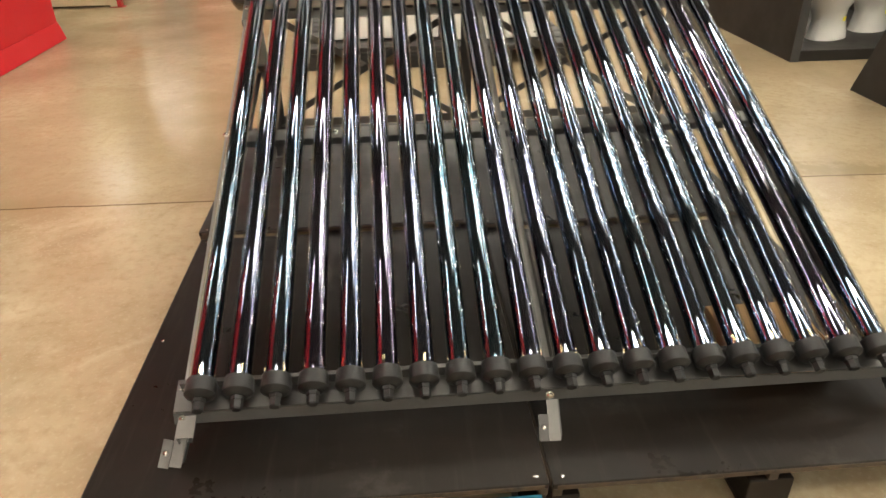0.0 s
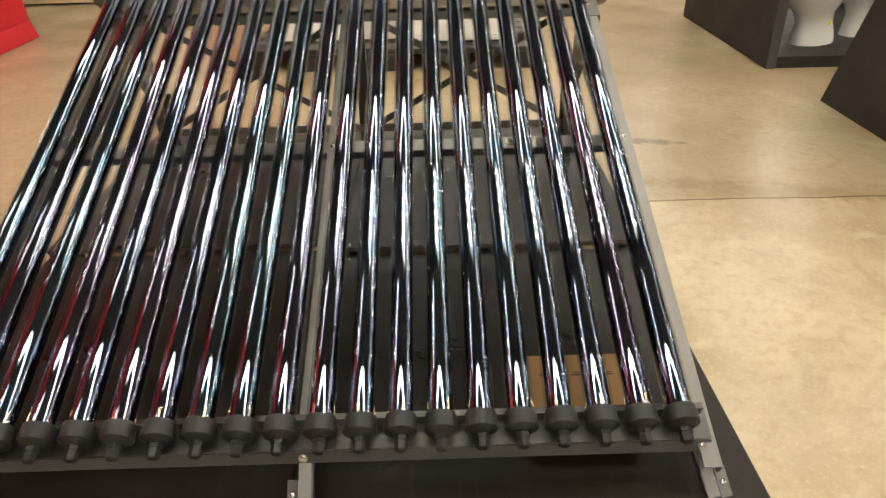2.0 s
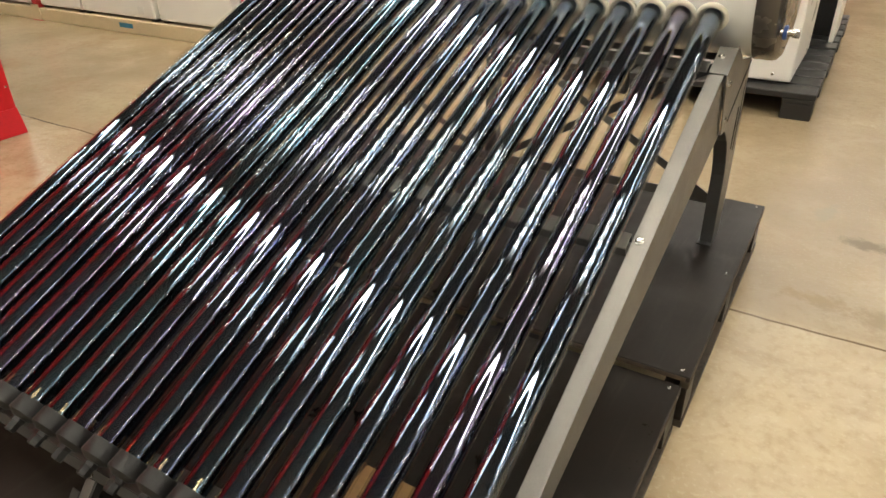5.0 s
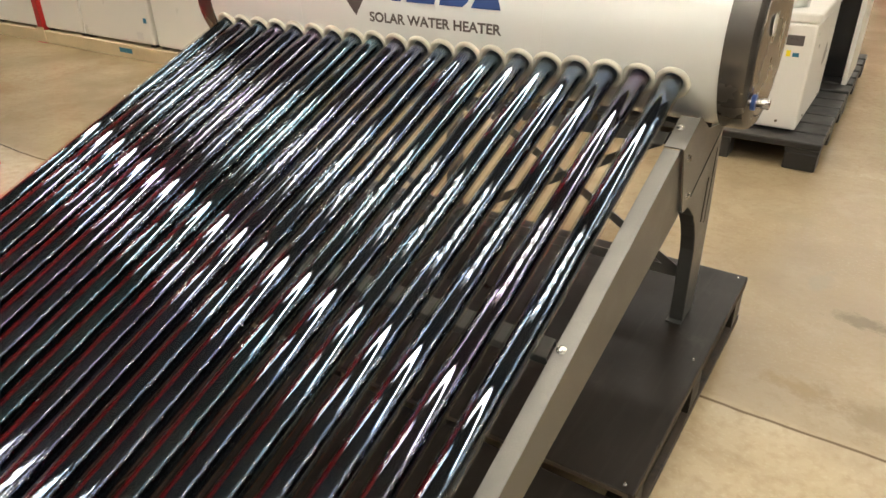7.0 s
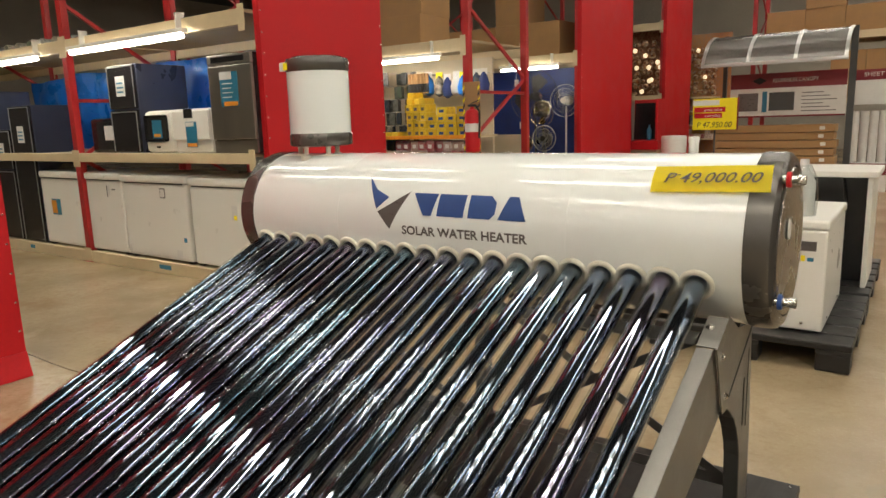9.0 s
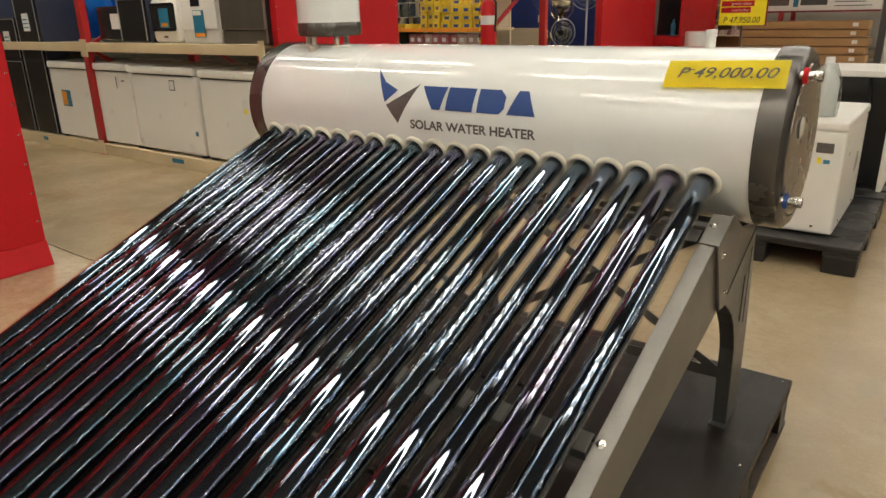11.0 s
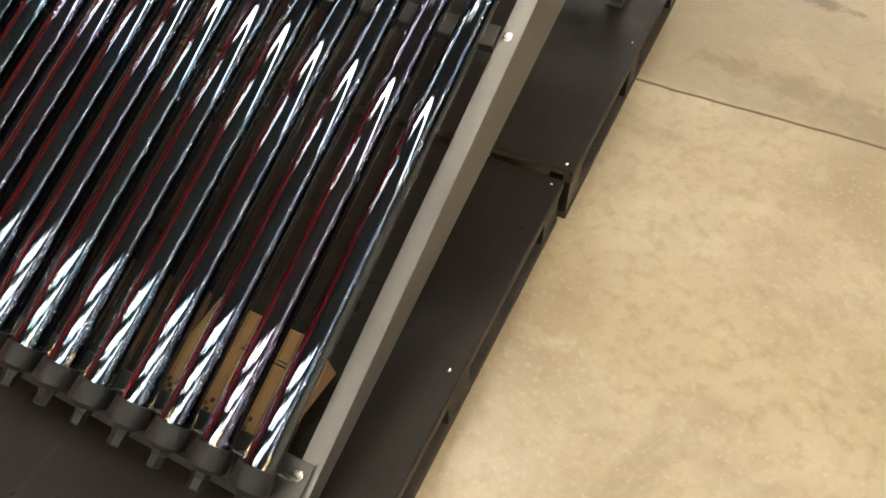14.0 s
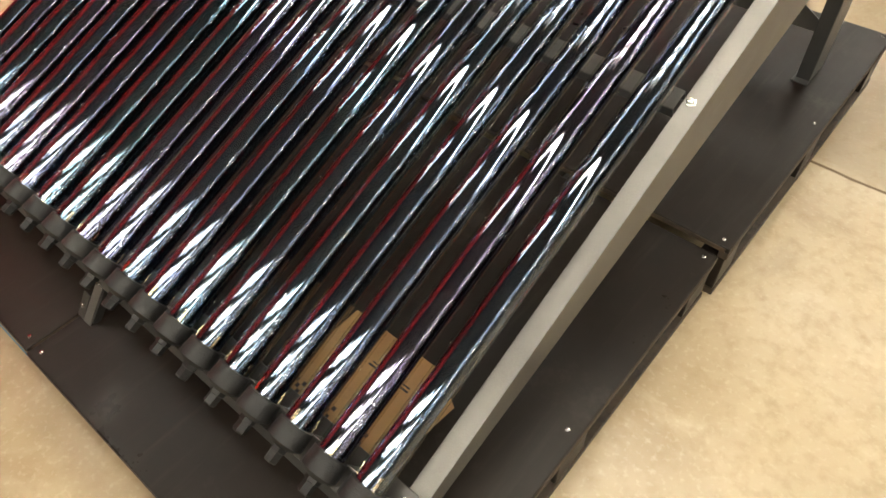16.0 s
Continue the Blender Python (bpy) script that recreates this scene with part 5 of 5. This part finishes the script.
solid("brown_carton", box(-0.3, 0.25, -0.2, 0.2, 0, 0.26, bevel=0.005), CARDBOARD, "open brown carton beside the long stack", "carton", at=pose(0.27, 10.9, 0.0))

pr = thing("price_sign", (-1.24, 9.9, 0), "yellow and red price sign on a thin stand", "sign")
part("pole", rod((0, 0.03, 0), (0, 0.03, 1.5), 0.012), FRAME_DARK, pr)
part("base", box(-0.15, 0.15, -0.1, 0.16, 0, 0.012), FRAME_DARK, pr)
pb = part("sign_board", box(-0.29, 0.29, -0.012, 0.012, 1.07, 1.49, bevel=0.003), YELLOW, pr)
part("sign_edge", box(0.29, 0.305, -0.014, 0.014, 1.06, 1.50), MAROON, pb)
part("sign_block", box(-0.29, 0.06, -0.0165, -0.0125, 1.40, 1.47), PAPER, pb)
for z, words, w in ((1.325, "great value", 0.24), (1.245, "everyday.", 0.22)):
    part("sign_block", box(-0.27, 0.14 - 0.04 * (z < 1.3), -0.0165, -0.0125, z - 0.018, z + 0.05), RED, pb)
    part("lettering", lettering(words, 0.034, w), PAPER, pb, m=pose(-0.02, -0.018, z, 90))
part("handwriting", lettering("P 47,950.00", 0.075, 0.46, shear=0.2), DARK_INK, pb, "dark marker figures", m=pose(0, -0.0140, 1.10, 90))

sh = thing("sheet_display", (0.42, 12.6, 0), "white and maroon display of rolled sheets", "display")
part("sign_board", box(-0.26, 0.26, -0.03, 0.0, 1.35, 1.88), PAPER, sh)
part("sign_band", box(-0.26, 0.26, -0.0345, -0.0305, 1.72, 1.88), MAROON, sh)
part("lettering", lettering("SHEET", 0.06, 0.26), PAPER, sh, m=pose(0.02, -0.037, 1.775, 90))
for k in range(4):
    part("roll", rod((-0.2 + 0.13 * k, 0.1, 0.45), (-0.2 + 0.13 * k, 0.1, 1.25), 0.06, 14), PAPER, sh, smooth=True)
part("stand", box(-0.28, 0.28, -0.05, 0.3, 0.0, 0.44), PAPER, sh)
part("stand_band", box(-0.28, 0.28, -0.0545, -0.0505, 0.26, 0.44), MAROON, sh)
part("post", box(0.30, 0.37, -0.02, 0.05, 0.0, 2.2), RED_STEEL, sh)
rack_row([-1.9, 0.9, 3.6, 6.3], 15.6, 16.9, [(0.12, 0.1), (1.5, 0.1), (2.75, 0.14)], "tall red rack with cartons at the back of the store", 4.6)
cartons("brown_carton", -1.7, 6.0, 15.7, 1.5, 2, (0.6, 0.45), CARDBOARD, "large brown cardboard carton on the back rack", "brown cartons", depth=0.6)
cartons("brown_carton", -1.7, 6.0, 15.7, 2.75, 2, (0.7, 0.5), CARDBOARD, "large brown cardboard carton on the back rack", "brown cartons", depth=0.6)

# ---- white appliances on the black plastic pallets ----


def plastic_pallet(x0, x1, y0, y1, label):
    t = thing("plastic_pallet", ((x0 + x1) / 2, (y0 + y1) / 2, 0), label, "pallet", "black plastic pallets")
    hx, hy = (x1 - x0) / 2, (y1 - y0) / 2
    for k in range(6):
        y = -hy + (2 * hy - 0.17) * k / 5
        part("deck_slat", box(-hx, hx, y, y + 0.17, 0.115, 0.15, bevel=0.006), PLASTIC_BLACK, t)
    for sx in (-hx + 0.002, -0.08, hx - 0.162):
        part("stringer", box(sx, sx + 0.16, -hy, hy, 0.095, 0.1145), PLASTIC_BLACK, t)
        for sy in (-hy + 0.003, -0.07, hy - 0.143):
            part("foot_block", box(sx + 0.002, sx + 0.158, sy, sy + 0.14, 0.0, 0.0945, bevel=0.008), PLASTIC_BLACK, t)


plastic_pallet(-0.05, 0.965, 3.66, 4.78, "black plastic pallet under white appliances")
plastic_pallet(-0.95, -0.07, 3.70, 4.80, "black plastic pallet behind the heater")
plastic_pallet(0.0, 0.965, 4.84, 6.08, "black plastic pallet farther back")


def white_unit(x0, x1, y0, y1, h, label, extra=True):
    t = thing("white_appliance", ((x0 + x1) / 2, (y0 + y1) / 2, 0.15), label, "appliance", "white boxed appliances")
    hx, hy = (x1 - x0) / 2, (y1 - y0) / 2
    part("body", box(-hx, hx, -hy, hy, 0.012, h - 0.05, bevel=0.012), APPLIANCE, t)
    part("top_cover", box(-hx - 0.006, hx + 0.006, -hy - 0.006, hy + 0.006, h - 0.049, h, bevel=0.012), APPLIANCE, t)
    for sx in (-1, 1):
        part("foot", box(sx * (hx - 0.08) - 0.03, sx * (hx - 0.08) + 0.03, -hy + 0.02, hy - 0.02, 0.0, 0.0115), PLASTIC_BLACK, t)
    part("display", box(hx - 0.13, hx - 0.05, -hy - 0.0025, -hy - 0.0005, h - 0.16, h - 0.11), GREY_INK, t)
    part("sticker", box(hx - 0.12, hx - 0.10, -hy - 0.0025, -hy - 0.0005, h - 0.215, h - 0.185), YELLOW, t)
    part("sticker", box(hx - 0.09, hx - 0.06, -hy - 0.0025, -hy - 0.0005, h - 0.215, h - 0.195), LABEL_BLUE, t)
    for sy in (-0.6, 0.6):
        part("screw", lathe([(0.009, 0), (0.006, 0.004)], 10), CHROME, t, m=pose(hx, sy * hy, 0.05, 0, 90), smooth=True)
    part("screw", lathe([(0.009, 0), (0.006, 0.004)], 10), CHROME, t, m=pose(hx - 0.1, -hy, 0.05, 90), smooth=True)
    return t


ua = white_unit(0.08, 0.815, 3.80, 4.66, 0.60, "white boxy appliance with small display on a black pallet")
ub = white_unit(-0.78, 0.04, 3.90, 4.62, 0.52, "plain white appliance on a black pallet")
uc = thing("open_cabinet", (0.70, 5.30, 0.15), "white cabinet with dark open side on the rear pallet", "cabinet")
part("side", box(0.20, 0.23, -0.3, 0.3, 0.0, 0.72, bevel=0.004), APPLIANCE, uc)
part("side", box(-0.23, -0.20, -0.3, 0.3, 0.0, 0.72, bevel=0.004), APPLIANCE, uc)
part("top", box(-0.26, 0.26, -0.33, 0.33, 0.721, 0.76, bevel=0.006), APPLIANCE, uc)
part("inside", box(-0.199, 0.199, -0.1, 0.28, 0.0, 0.72), BLACK_GLOSS, uc)
part("cable", pipe([(0.05, -0.12, 0.70), (0.08, -0.2, 0.5), (0.02, -0.2, 0.25), (0.06, -0.22, 0.01)], 0.008), RUBBER, uc, smooth=True)
wr = thing("wrapped_bottle", (0.66, 4.0, 0.75), "clear plastic-wrapped white bottle on the appliance", "bottle")
part("bottle", lathe([(0.05, 0.0), (0.06, 0.02), (0.06, 0.18), (0.025, 0.25), (0.022, 0.30), (0.0, 0.30)], 20), PAPER, wr, smooth=True)
part("wrap", lathe([(0.07, 0.0), (0.075, 0.10), (0.066, 0.2), (0.035, 0.27)], 12), CLEAR, wr, smooth=True)

# ---- toilet displays ----


def toilet_stand(x, y0, y1, label, slope):
    t = thing("display_stand", (x, (y0 + y1) / 2, 0), label, "display stand", "black toilet display stands")
    h = (y1 - y0) / 2
    part("plinth", box(0.026, 1.3, -h, h, 0.0, 0.075, bevel=0.004), STAND_BLACK, t)
    part("side_panel", prism([(-h, 0.0), (h, 0.0), (h - slope * 0.6, 1.6), (-h + slope * 0.3, 1.6)], "x", 0.0, 0.025), STAND_BLACK, t, "black sloped side panel")
    part("back_panel", box(1.25, 1.3, -h, h, 0.076, 1.6), STAND_BLACK, t)
    part("edge_strip", bar((0.03, -h - 0.004, 0.0), (0.03, -h + slope * 0.3 - 0.004, 1.6), 0.06, 0.008, (0, 1, 0)), FRAME_DARK, t)
    return t


toilet_stand(2.472, 3.50, 5.18, "black painted stand with white toilets inside", 0.1)
toilet_stand(2.498, 1.52, 2.83, "black painted display stand with sloping side", 1.1)


def toilet(x, y, rz):
    t = thing("toilet", (x, y, 0.075), "glossy white ceramic toilet on a black plinth", "toilet", "white toilets", rz=rz)

    def oval(sections, n=28):
        bm = bmesh.new()
        rings = [[bm.verts.new((cx + a * math.cos(2 * math.pi * k / n), b * math.sin(2 * math.pi * k / n), z)) for k in range(n)] for z, a, b, cx in sections]
        for p, q in zip(rings, rings[1:]):
            for k in range(n):
                bm.faces.new((p[k], p[(k + 1) % n], q[(k + 1) % n], q[k]))
        bm.faces.new(rings[0])
        bm.faces.new(rings[-1])
        return bm

    bowl = part("bowl", oval([(0.0, 0.20, 0.125, 0.02), (0.03, 0.195, 0.12, 0.02), (0.14, 0.17, 0.10, 0.0), (0.21, 0.18, 0.115, -0.03), (0.29, 0.25, 0.165, -0.08), (0.37, 0.285, 0.185, -0.10), (0.395, 0.28, 0.18, -0.10)]), CERAMIC, t, smooth=True)
    part("seat", oval([(0.396, 0.28, 0.185, -0.10), (0.42, 0.285, 0.19, -0.10), (0.435, 0.27, 0.175, -0.10)]), CERAMIC, t, "white closed seat", smooth=True)
    part("cistern", box(0.16, 0.36, -0.19, 0.19, 0.38, 0.76, bevel=0.025), CERAMIC, t, smooth=True)
    part("lid", box(0.15, 0.37, -0.20, 0.20, 0.761, 0.80, bevel=0.01), CERAMIC, t)
    part("sticker", box(-0.02, 0.02, -0.1130, -0.1105, 0.13, 0.16), YELLOW, t)


toilet(2.93, 3.89, 35)
toilet(3.39, 4.10, 35)
